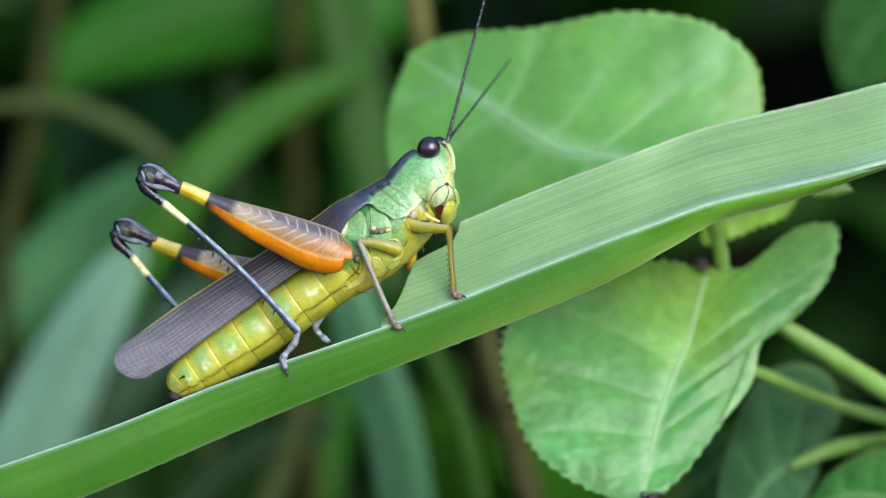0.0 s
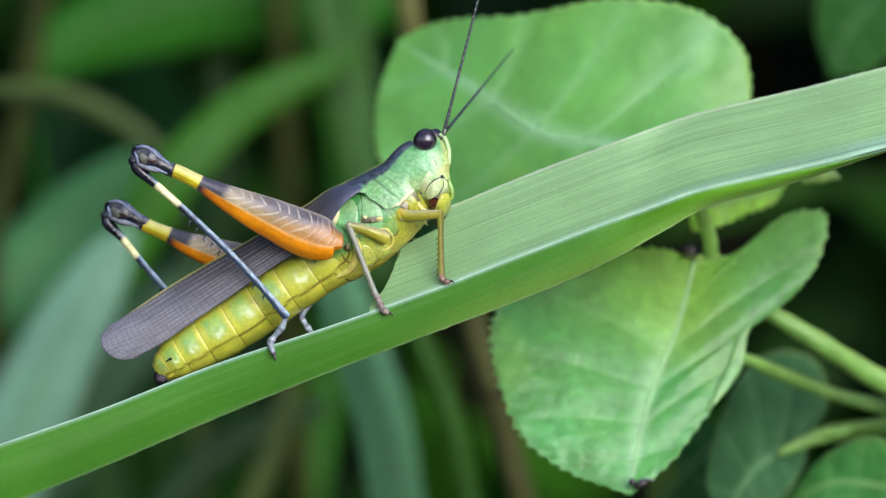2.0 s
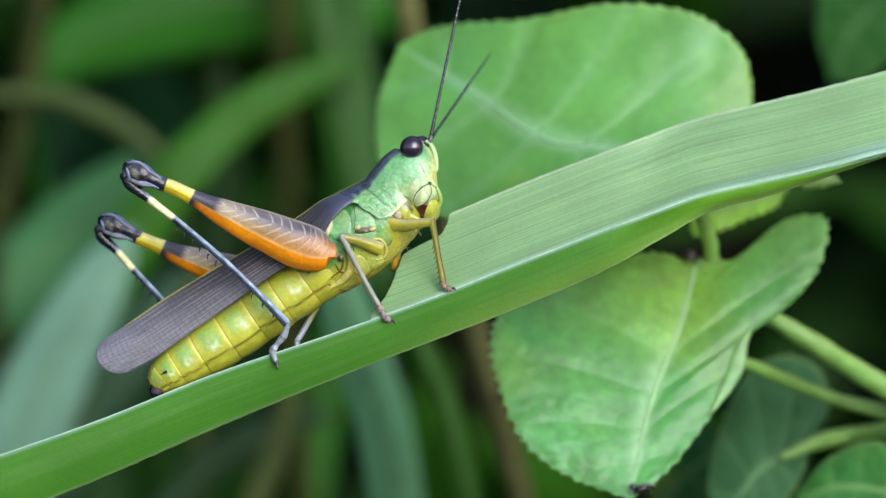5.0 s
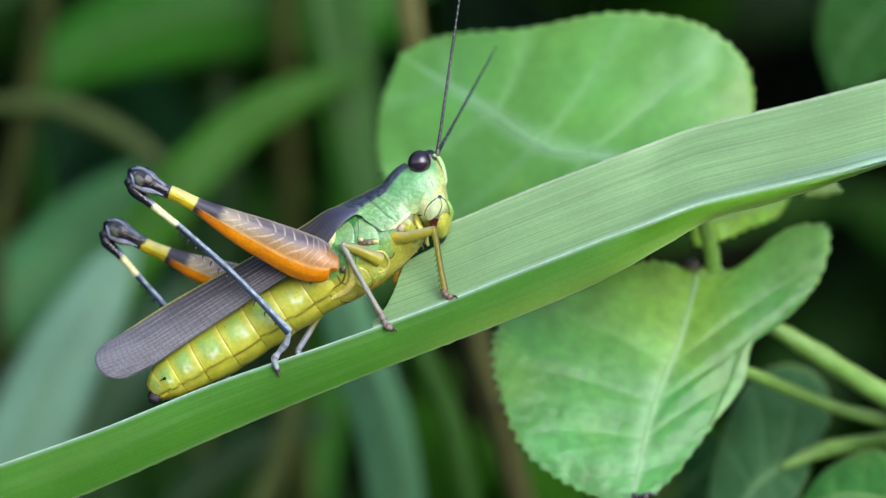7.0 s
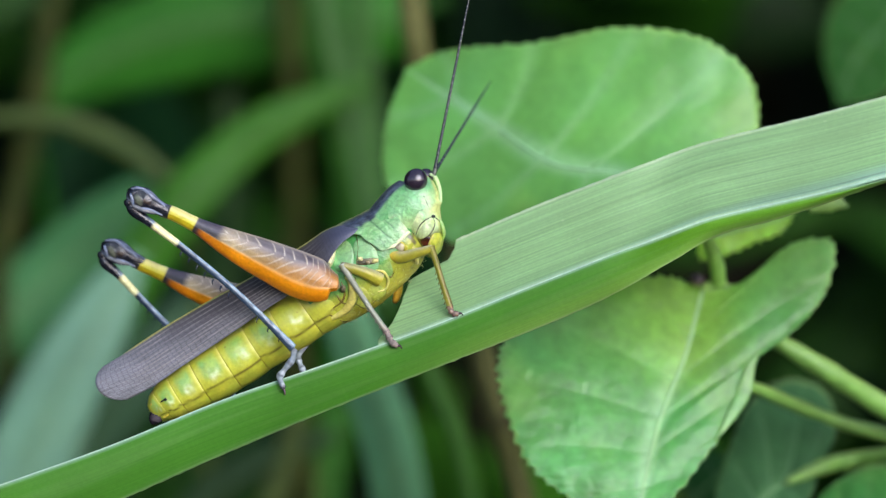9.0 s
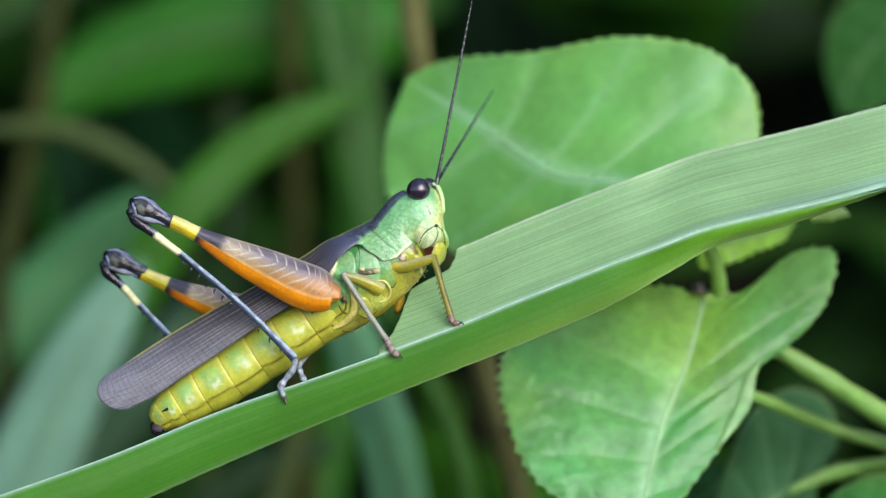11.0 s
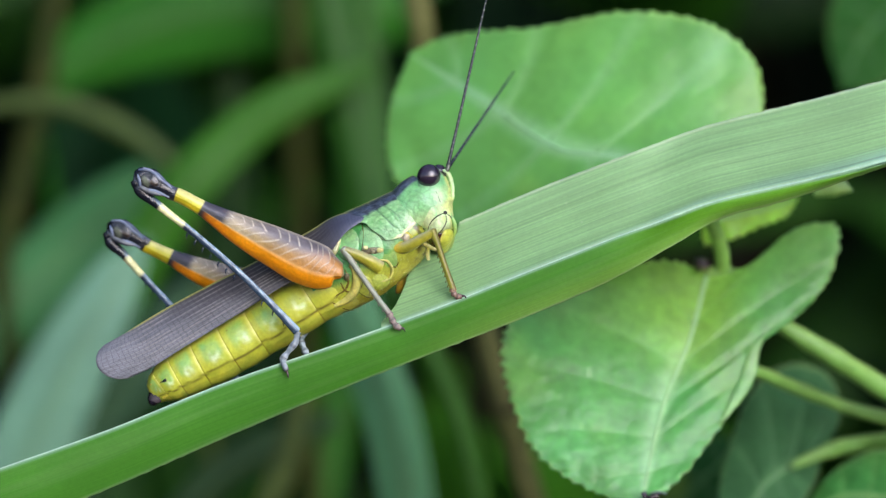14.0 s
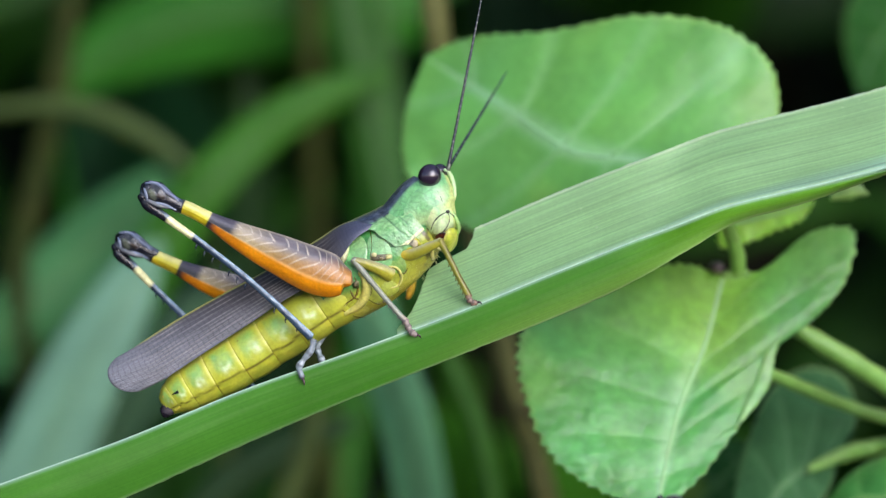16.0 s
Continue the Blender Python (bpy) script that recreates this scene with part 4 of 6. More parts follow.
    # dark seams between the plates
    for pts in ([(-6.7, 0, 4.15), (-6.4, 0, 2.8), (-6.45, 0, 1.3), (-6.1, 0, 0.45)], [(-6.6, 0, 4.25), (-5.8, 0, 3.65), (-4.7, 0, 2.6)],
                [(-8.3, 0, -3.35), (-7.6, 0, -3.75), (-6.8, 0, -3.85)], [(-6.6, 0, 0.55), (-6.45, 0, -0.7), (-6.2, 0, -1.45), (-6.7, 0, -2.55)],
                [(-4.2, 0, 0.65), (-3.45, 0, 0.3), (-3.1, 0, 0.8)], [(-6.95, 0, -1.85), (-5.6, 0, -2.55), (-4.7, 0, -1.85)]):
        part("seam", ridge(TRUNK, pts, 0.055, hexa("5c5a2a")), HORN, hopper)
    for pts, r, colour in (([(-2.8, 0, 3.45), (-2.3, 0, 3.05), (-2.1, 0, 2.35)], 0.22, mix(YELLOW, OLIVE, 0.5)), ([(-2.8, 0, 3.95), (-3.1, 0, 3.45), (-3, 0, 2.85)], 0.2, hexa("8f8a7c"))):
        part("neck_fold", ridge(TRUNK, pts, r, colour, 0.85), CHITIN, hopper)
    # fine hairs under the chest
    rnd = random.Random(3)
    bm = blank()
    for i in range(60):
        u = rnd.uniform(0.05, 0.95)
        c, r = spline(SPINE, u), spline([(a, b, 0) for a, b in GIRTH], u)
        t = (spline(SPINE, min(1, u + 0.02)) - spline(SPINE, u - 0.02)).normalized()
        side, up = frame_of(t)
        a = radians(rnd.uniform(120, 185))
        p = c + up * (r.x * math.cos(a)) + side * (r.y * math.sin(a))
        out = (p - c).normalized()
        tube([p, p + out * 0.15 + t * rnd.uniform(-0.1, 0.1), p + out * rnd.uniform(0.2, 0.4) + t * rnd.uniform(-0.2, 0.1)], [0.014, 0.01, 0.006],
             lambda u_, a_: hexa("cfd08a"), 4, 4, bm=bm)
    tagged(part("hair", bm, CUTICLE, hopper), kind="stuff")


def wings():
    """Two long grey fore wings along the back, their upper edge yellow-green."""
    top = [at(p, y) for p, y in (((-6.1, 0, 5.05), -0.8), ((-8.95, 0, 4.45), -0.9), ((-11.45, 0, 2.75), -0.7), ((-15.7, 0, -0.1), -0.5), ((-19.7, 0, -2.55), -0.5), ((-23.3, 0, -4.85), -0.6), ((-26.1, 0, -6.85), -0.8), ((-27.7, 0, -8.15), -0.9))]
    low = [at(p, y) for p, y in (((-6.5, 0, 4.25), -2.2), ((-8.1, 0, 2.85), -2.9), ((-10.1, 0, -0.05), -3.05), ((-13.7, 0, -2.55), -2.9), ((-16.95, 0, -4.95), -2.7), ((-20.95, 0, -7.85), -2.3), ((-23.95, 0, -10.05), -2.0), ((-26.3, 0, -11.4), -1.7))]

    def sheet(flip):
        bm = blank()
        grid, tints, uvs = [], [], []
        for i in range(121):
            u = i / 120
            a, b = spline(top, u), spline(low, u)
            row, cols, uv = [], [], []
            for j in range(41):
                v = j / 40
                p = a.lerp(b, v)
                w = 1 - math.sqrt(max(0.0, 1 - ramp(u, 0.7, 1.0) ** 2))    # the rounded end
                p += Vector((-0.96, 0, -0.27)) * 2.2 * w * math.sqrt(max(0.0, 1 - (2 * v - 1) ** 2))
                p.y -= 0.45 * math.sin(math.pi * v)
                line = max(math.exp(-((v - w - 0.03 * math.sin(u * 5)) / 0.010) ** 2) for w in (0.12, 0.22, 0.33, 0.45, 0.52, 0.6, 0.68, 0.77, 0.86, 0.94))
                p.y -= 0.07 * line * ramp(u, 0.1, 0.3)
                if flip:
                    p.y = 2 * Y0 - p.y
                row.append(p)
                c = mix(hexa("3a3534"), hexa("7c7e86"), ramp(u + 0.3 * (v - 0.5), 0.35, 1.0))
                c = mix(c, hexa("585e76"), 0.8 * (1 - ramp(u, 0.05, 0.3)))
                c = mix(c, hexa("a8a29c"), 0.45 * line * ramp(u, 0.15, 0.35) * (1 - ramp(u, 0.8, 1.0)))
                c = mix(c, hexa("c2c060"), 0.9 * (1 - ramp(v, 0.015, 0.05)) * ramp(u, 0.06, 0.12) * (1 - ramp(u, 0.85, 0.95)))
                cols.append(c)
                uv.append((u * 25, v * 5))
            grid.append(row), tints.append(cols), uvs.append(uv)
        skin(bm, grid, tints, False, uvs)
        return bm

    for flip in (False, True):
        ob = part("wing", sheet(flip), WING, hopper, "long smoky grey veined fore wing")
        thicken(ob, 0.08)


def chevrons(u, a):
    """Herringbone ridges on the outer face of the hind thigh."""
    s = (a - 56) / 42
    if abs(s) > 1 or u < 0.25 or u > 0.95:
        return 0.0
    w = (u * 21 + (1.4 if s > 0 else 0.7) * abs(s) + 0.2 * math.sin(u * 40)) % 1.0
    return math.exp(-((w - 0.5) / 0.075) ** 2) * (1 - abs(s) ** 4) * ramp(abs(s), 0.02, 0.12) * ramp(u, 0.25, 0.35)


def hind_thigh(knee, bands, y, fat):
    """Thigh from knee to hip: black knee, yellow and black bands, grey above and orange below."""
    axis = [at(knee[i], y[i]) for i in range(len(knee))]

    def tint(u, a):
        grey = mix(mix(hexa("726c6e"), hexa("4a444a"), 0.5 + 0.6 * noise.noise((u * 9, a * 0.05, 2))), hexa("8f7846"), ramp(a if a <= 180 else 360 - a, 45, 92))
        rust = mix(grey, hexa("a8742e"), ramp(u + ((a if a <= 180 else 360 - a) - 62) * 0.006, 0.6, 0.95))
        low = mix(hexa("c46c14"), ORANGE, ramp(u, 0.25, 0.5))
        b = a if a <= 180 else 360 - a
        split = ramp(b, 96, 104)
        low = mix(low, hexa("b86a06"), 0.6 * ramp(b, 125, 165))
        rust = mix(rust, hexa("b8ac92"), 0.45 * (1 - ramp(b, 8, 20)))
        c = mix(rust, low, split)
        c = mix(c, hexa("b4a88a"), 0.5 * (1 - split) * (1 - ramp(u, 0.42, 0.56)))
        c = mix(c, hexa("d2c8b4"), 0.65 * chevrons(u, a))
        c = mix(c, hexa("e8ae62"), 0.6 * math.exp(-(((a if a <= 180 else 360 - a) - 101) / 3.5) ** 2) * ramp(u, 0.2, 0.3))
        band = mix(hexa("262730"), hexa("7a7480"), 0.25 * ramp(math.cos(radians(a - 40)), 0.7, 1))
        c = mix(band, c, max(ramp(u, bands[2] - 0.01, bands[2] + 0.03), split * ramp(u, bands[1] + 0.01, bands[1] + 0.06)))
        c = mix(mix(mix(hexa("ccc87c"), hexa("c6be36"), ramp(a if a <= 180 else 360 - a, 50, 90)), hexa("b8a61a"), split), c, ramp(u, bands[1] - 0.006, bands[1] + 0.006))
        return mix(BLACK, c, ramp(u, bands[0] - 0.006, bands[0] + 0.006))

    def form(u, a):
        b = a if a <= 180 else 360 - a
        lobe = ramp(b, 98, 108)
        k = (1 - 0.2 * ramp(b, 100, 150) * ramp(u, 0.35, 0.65)) * (1 - 0.5 * lobe * ramp(u, 0.925, 0.95))
        return k + 0.03 * chevrons(u, a) + 0.035 * math.exp(-((b - 101) / 4) ** 2) + 0.05 * math.exp(-(b / 9) ** 2)

    return tube(axis, fat, tint, 360, 120, form)


def knee_joint(points, y):
    def tint(u, a):
        n = noise.noise((u * 6, a * 0.03, 2))
        # bluish-white glints painted along the upper and lower edges of the black knee
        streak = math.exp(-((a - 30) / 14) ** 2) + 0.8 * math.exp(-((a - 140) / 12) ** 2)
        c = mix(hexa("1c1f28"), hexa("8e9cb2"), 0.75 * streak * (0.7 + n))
        side_ = math.exp(-((a - 88) / 24) ** 2) * ramp(u, 0.42, 0.52) * (1 - ramp(u, 0.66, 0.76))
        return mix(c, mix(hexa("8c9178"), hexa("4a4a42"), 0.5 + n), 0.2 * side_)

    def form(u, a):
        return 1 + 0.06 * math.sin(u * 14 + radians(a)) + 0.05 * math.exp(-((a - 40) / 12) ** 2)

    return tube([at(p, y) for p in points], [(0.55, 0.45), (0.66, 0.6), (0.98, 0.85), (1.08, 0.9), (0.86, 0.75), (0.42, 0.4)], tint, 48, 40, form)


KNEE = [at(p, -4.5) for p in ((-22.9, 0, 5.3), (-23.8, 0, 5.7), (-24.7, 0, 6.15), (-25.5, 0, 6.5), (-26.2, 0, 6.95), (-26.55, 0, 7.2))]
KNEE_R = [(0.55, 0.45), (0.66, 0.6), (0.98, 0.85), (1.08, 0.9), (0.86, 0.75), (0.42, 0.4)]


def knee_marks(thigh, off):
    """The pale and brown patches and the raised rims on the near face of a knee; the rims' pale colour paints a glint.
    """
    body = [([k + off for k in KNEE], KNEE_R)]
    move = lambda q: (q[0] + off.x, 0, q[2] + off.z)
    part("knee_patch", plate(body, move((-25.6, 0, 6.35)), (0.62, 0.42), 35, 0.06, lambda r, a: mix(hexa("5c6252"), hexa("2c2d2e"), ramp(r + 0.25 * math.sin(radians(2 * a)), 0.35, 1))),
         HORN, thigh, "pale grey patch on the knee")
    part("knee_patch", plate(body, move((-24.85, 0, 6.25)), (0.5, 0.36), 25, 0.06, lambda r, a: mix(hexa("2f2620"), hexa("4f5058"), ramp(r, 0.6, 1))), HORN, thigh)
    for pts, r in (([(-26.3, 0, 7.35), (-25.3, 0, 7.35), (-24.3, 0, 6.6), (-23.3, 0, 5.9)], 0.17), ([(-26.35, 0, 6.9), (-26.15, 0, 6.35), (-26.05, 0, 5.75)], 0.16), ([(-25.8, 0, 5.6), (-24.8, 0, 5.6), (-23.5, 0, 5.1)], 0.14)):
        part("knee_rim", ridge(body, [move(q) for q in pts], r * 0.85, hexa("7c879c"), 0.3), HORN, thigh)


def hind_shin(points, ys):
    def tint(u, a):
        c = mix(hexa("1a1e28"), BLUE, ramp(u, 0.4, 0.62))
        # the light blue strip along the top is a highlight put into the colour
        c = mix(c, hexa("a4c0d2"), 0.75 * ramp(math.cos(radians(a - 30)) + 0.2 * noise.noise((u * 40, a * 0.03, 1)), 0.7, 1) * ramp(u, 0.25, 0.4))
        band = ramp(u, 0.345, 0.36) * (1 - ramp(u, 0.465, 0.48))
        return mix(c, hexa("e3e2a6"), band)
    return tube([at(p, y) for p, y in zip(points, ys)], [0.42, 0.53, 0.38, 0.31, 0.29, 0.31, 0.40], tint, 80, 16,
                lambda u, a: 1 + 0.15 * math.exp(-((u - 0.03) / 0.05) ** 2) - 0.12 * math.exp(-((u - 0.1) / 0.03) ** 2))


def spines(shin, a, b, lo, hi, count, side, colour=(0.03, 0.04, 0.06)):
    """Short spines on the back of a shin."""
    a, b = Vector(a), Vector(b)
    d = (b - a).normalized()
    out = Vector((-d.z, 0, d.x)) * side
    for i in range(count):
        p = a.lerp(b, lo + (hi - lo) * i / max(1, count - 1))
        part("spine", tube([p, p + out * 0.3 + d * 0.1, p + out * 0.42 + d * 0.28], [0.1, 0.06, 0.02], lambda u, a_: mix(colour, BLACK, ramp(u, 0.7, 0.95)), 6, 6),
             HORN, shin)


def foot(name, pts, ys, r, colour, origin):
    """A jointed foot with a pair of claws."""
    path = [at(p, y) for p, y in zip(pts, ys)]
    ob = part(name, tube(path, [r, r * 1.1, r, r * 1.15, r * 0.8], lambda u, a: mix(colour, hexa("3a3438"), 0.55 * ramp(math.cos(u * 19), 0.6, 1) + 0.3 * ramp(u, 0.8, 1)),
                         30, 12, lambda u, a: 1 + 0.16 * math.cos(u * 19)), HORN, hopper, origin=origin)
    end, d = path[-1], (path[-1] - path[-2]).normalized()
    for s in (-1, 1):
        part("claw", tube([end, end + d * 0.3 + Vector((0, 0.25 * s, 0.05)), end + d * 0.5 + Vector((0, 0.3 * s, -0.15))], [r * 0.5, r * 0.35, 0.03],
                          lambda u, a: hexa("4a3a3c"), 8, 8), HORN, ob)
    return ob


def limb(name, pts, ys, radii, tint, origin, label=""):
    return part(name, tube([at(p, y) for p, y in zip(pts, ys)], radii, tint, 36, 16), CHITIN, hopper, label, origin)


LEGS = {}


def leg(key, hip, knee, ankle, thigh, shin, foot_):
    LEGS[key] = (Vector(hip), Vector(knee), Vector(ankle), thigh, shin, foot_)


def legs():
    # hind leg on the near side
    hip, knee, ankle = at((-8.45, 0, -0.85), -3.9), at((-26.3, 0, 6.15), -4.6), at((-12.8, 0, -7.35), -3.6)
    thigh = part("hind_thigh", hind_thigh([(-23.6, 0, 5.55), (-22.45, 0, 5.2), (-20.45, 0, 4.25), (-17.7, 0, 2.85), (-14.7, 0, 1.4), (-11.7, 0, 0.05), (-9.6, 0, -0.55), (-8.1, 0, -0.7)], (0.09, 0.272, 0.38),
                                          [-4.5, -4.5, -4.4, -4.3, -4.1, -4.0, -3.9, -3.8],
                                          [(0.62, 0.5), (0.62, 0.5), (0.70, 0.55), (1.25, 0.75), (1.85, 0.95), (2.2, 1.1), (2.0, 1.05), (0.95, 0.7)]),
                 CHITIN, hopper, "orange and grey thigh with a black knee and yellow band", hip)
    part("knee", knee_joint([(-22.9, 0, 5.3), (-23.8, 0, 5.7), (-24.7, 0, 6.15), (-25.5, 0, 6.5), (-26.2, 0, 6.95), (-26.55, 0, 7.2)], -4.5), HORN, thigh, "glossy black knee")
    knee_marks(thigh, Vector((0, 0, 0)))
    part("knee_lobe", tube([at((-24.2, 0, 5.25), -5.0), at((-25.1, 0, 5.45), -5.2), at((-26.1, 0, 5.85), -5.1)], [(0.1, 0.1), (0.24, 0.16), (0.2, 0.15)], lambda u, a: mix(hexa("2a2d36"), hexa("84888c"), 0.6 * ramp(math.cos(radians(a - 60)), 0.3, 0.9)), 12, 12), HORN, thigh)
    shin = part("hind_shin", hind_shin([(-26.55, 0, 6.45), (-26.1, 0, 5.45), (-24.7, 0, 4.25), (-21.95, 0, 1.95), (-18.2, 0, -1.45), (-15.2, 0, -4.55), (-12.8, 0, -7.25)], [-4.6, -4.6, -4.5, -4.3, -4.1, -3.8, -3.6]),
                HORN, hopper, "slim steel-blue shin with a pale yellow band", knee)
    spines(shin, at((-26.1, 0, 5.45), -4.6), at((-12.8, 0, -7.25), -3.6), 0.30, 0.60, 7, -1)
    spines(shin, at((-26.1, 0, 5.45), -4.6), at((-12.8, 0, -7.25), -3.6), 0.78, 0.99, 4, -1)
    spines(shin, at((-26.1, 0, 5.45), -4.6), at((-12.8, 0, -7.25), -3.6), 0.96, 0.99, 2, 1)
    tarsus = foot("hind_foot", [(-12.8, 0, -7.25), (-13, 0, -8.15), (-13.7, 0, -9.05), (-14.1, 0, -9.75), (-13.8, 0, -10.65)], [-3.6, -3.5, -3.4, -3.4, -3.4], 0.27, hexa("8f9ba2"), ankle)
    leg("hind_near", hip, knee, ankle, thigh, shin, tarsus)
    # hind leg on the far side
    hip, knee, ankle = at((-9.45, 0, -4.35), 3.4), at((-29.45, 0, 1.75), 4.2), at((-18.2, 0, -12.25), 3.2)
    thigh = part("hind_thigh", hind_thigh([(-26.75, 0, 0.9), (-25.85, 0, 0.5), (-23.95, 0, -0.25), (-21.2, 0, -1.35), (-18.0, 0, -2.4), (-14.95, 0, -3.2), (-11.95, 0, -4.0), (-9.45, 0, -4.5)], (0.10, 0.29, 0.38),
                                          [4.2, 4.2, 4.1, 4.0, 3.8, 3.7, 3.5, 3.4],
                                          [(0.60, 0.5), (0.62, 0.5), (0.70, 0.55), (1.15, 0.75), (1.6, 0.95), (1.9, 1.1), (1.7, 1.05), (0.95, 0.7)]),
                 CHITIN, hopper, "orange and grey thigh with a black knee and yellow band", hip)
    part("knee", knee_joint([(-25.95, 0, 0.7), (-26.85, 0, 1.05), (-27.75, 0, 1.5), (-28.6, 0, 1.8), (-29.3, 0, 2.15), (-29.65, 0, 2.35)], 4.2), HORN, thigh, "glossy black knee")
    knee_marks(thigh, Vector((-3.1, 8.7, -4.7)))
    part("knee_lobe", tube([at((-27.15, 0, 0.55), 3.6), at((-28.15, 0, 0.75), 3.4), at((-29.15, 0, 1.15), 3.5)], [(0.1, 0.1), (0.24, 0.16), (0.2, 0.15)], lambda u, a: mix(hexa("2a2d36"), hexa("84888c"), 0.6 * ramp(math.cos(radians(a - 60)), 0.3, 0.9)), 12, 12), HORN, thigh)
    shin = part("hind_shin", hind_shin([(-29.7, 0, 1.65), (-29.45, 0, 0.65), (-28.25, 0, -0.55), (-26.35, 0, -2.75), (-23.45, 0, -6), (-20.7, 0, -9.35), (-18.2, 0, -12.25)], [4.2, 4.2, 4.2, 4.0, 3.8, 3.5, 3.2]),
                HORN, hopper, "slim steel-blue shin with a pale yellow band", knee)
    spines(shin, at((-29.45, 0, 0.65), 4.2), at((-18.2, 0, -12.25), 3.2), 0.28, 0.5, 5, -1)
    leg("hind_far", hip, knee, ankle, thigh, shin, None)
    # middle leg on the near side
    hip, knee, ankle = at((-4.1, 0, -0.05), -2.7), at((-7.3, 0, 0.65), -3.4), at((-4.7, 0, -5.75), -3.2)
    # the pale grey top of this thigh is a painted highlight
    thigh = limb("middle_thigh", [(-4, 0, -0.1), (-5, 0, 0.25), (-6.4, 0, 0.55), (-7.5, 0, 0.7)], [-2.5, -3.0, -3.2, -3.4], [0.66, 0.55, 0.44, 0.34],
                 lambda u, a: mix(mix(mix(YELLOW, OLIVE, 0.7), hexa("a3a286"), 0.75 * ramp(math.cos(radians(a)), 0.2, 0.9)), hexa("7d7d58"), 0.7 * ramp(u, 0.5, 1)), hip)
    shin = limb("middle_shin", [(-7.4, 0, 0.85), (-7, 0, -0.25), (-5.95, 0, -2.85), (-5.05, 0, -4.95), (-4.6, 0, -5.85)], [-3.4, -3.4, -3.3, -3.2, -3.2], [0.34, 0.27, 0.24, 0.25, 0.28],
                lambda u, a: mix(hexa("8f9484"), hexa("8a7a72"), ramp(u, 0.7, 1)), knee)
    spines(shin, at((-7, 0, -0.25), -3.4), at((-4.7, 0, -5.75), -3.2), 0.55, 0.98, 5, -1, hexa("8a857a"))
    tarsus = foot("middle_foot", [(-4.7, 0, -5.7), (-4.5, 0, -6.15), (-4.3, 0, -6.55), (-4, 0, -6.85), (-3.75, 0, -6.95)], [-3.2, -3.3, -3.4, -3.5, -3.4], 0.27, hexa("8f8078"), ankle)
    leg("middle_near", hip, knee, ankle, thigh, shin, tarsus)
    part("leg_socket", ridge(TRUNK, [(-4.8, 0, 0.85), (-4.1, 0, 0.75), (-3.65, 0, 0.05), (-3.85, 0, -0.75), (-4.5, 0, -1.05)], 0.13, mix(YELLOW, CREAM, 0.3), 0.2), CUTICLE, hopper)
    # fore leg on the near side
    hip, knee, ankle = at((-2.8, 0, 2.15), -2.3), at((0.5, 0, 1.8), -3.2), at((0.9, 0, -3.65), -3.1)
    # pale grey on top again paints the highlight along the thigh
    thigh = limb("fore_thigh", [(-3.1, 0, 2.45), (-2.2, 0, 1.95), (-0.95, 0, 1.85), (0.6, 0, 1.75)], [-2.2, -2.6, -3.0, -3.2], [0.52, 0.52, 0.46, 0.36],
                 lambda u, a: mix(mix(mix(YELLOW, OLIVE, 0.8), hexa("a5a288"), 0.75 * ramp(math.cos(radians(a)), 0.2, 0.9)), hexa("d8b83c"), 0.6 * (1 - ramp(u, 0.05, 0.3))), hip)
    shin = limb("fore_shin", [(0.45, 0, 1.95), (0.6, 0, 0.8), (0.75, 0, -1.45), (0.9, 0, -3.2), (0.95, 0, -3.75)], [-3.2, -3.2, -3.15, -3.1, -3.1], [0.38, 0.28, 0.27, 0.3, 0.28],
                lambda u, a: mix(mix(hexa("8a8a34"), hexa("6a6428"), ramp(math.cos(radians(a)), -0.2, 0.6)), hexa("7c5f48"), ramp(u, 0.75, 1)), knee)
    spines(shin, at((0.6, 0, 0.8), -3.2), at((0.9, 0, -3.55), -3.1), 0.25, 0.98, 8, -1, hexa("8c8c40"))
    tarsus = foot("fore_foot", [(0.85, 0, -3.55), (0.95, 0, -3.9), (1.15, 0, -4.1), (1.35, 0, -4.2), (1.6, 0, -4.2)], [-3.1, -3.2, -3.3, -3.3, -3.2], 0.25, hexa("8f7464"), ankle)
    leg("fore_near", hip, knee, ankle, thigh, shin, tarsus)
    part("fore_hip", tube([at((-3.4, 0, 2.85), -1.9), at((-3, 0, 2.15), -2.2), at((-2.55, 0, 1.85), -2.3)], [0.5, 0.62, 0.45], lambda u, a: mix(mix(YELLOW, OLIVE, 0.5), hexa("b0a890"), 0.7 * ramp(math.sin(u * 9), 0.3, 1)), 16, 16), CHITIN, hopper)
    # fore and middle legs on the far side
    part("fore_thigh", tube([at((-3.1, 0, 0.8), 1.0), at((-2.75, 0, -0.35), 1.0), at((-2.9, 0, -1.55), 1.1), at((-3.1, 0, -1.95), 1.4)], [0.4, 0.42, 0.35, 0.2],
                            lambda u, a: mix(YELLOW, hexa("c78420"), u), 20, 12), CUTICLE, hopper)
    hip, knee, ankle = at((-4.7, 0, 0.55), 1.8), at((-7.95, 0, -1.95), 1.6), at((-11.4, 0, -6.85), 1.0)
    thigh = limb("middle_thigh", [(-4.7, 0, 0.55), (-6.35, 0, -0.7), (-7.95, 0, -1.95)], [1.8, 1.7, 1.6], [0.5, 0.42, 0.3], lambda u, a: mix(OLIVE, LIME, 0.4), hip)
    shin = limb("middle_shin", [(-7.95, 0, -1.95), (-9.7, 0, -4.45), (-11.4, 0, -6.85)], [1.6, 1.3, 1.0], [0.3, 0.26, 0.26], lambda u, a: mix(OLIVE, hexa("9aa3a8"), ramp(u, 0.5, 0.9)), knee)
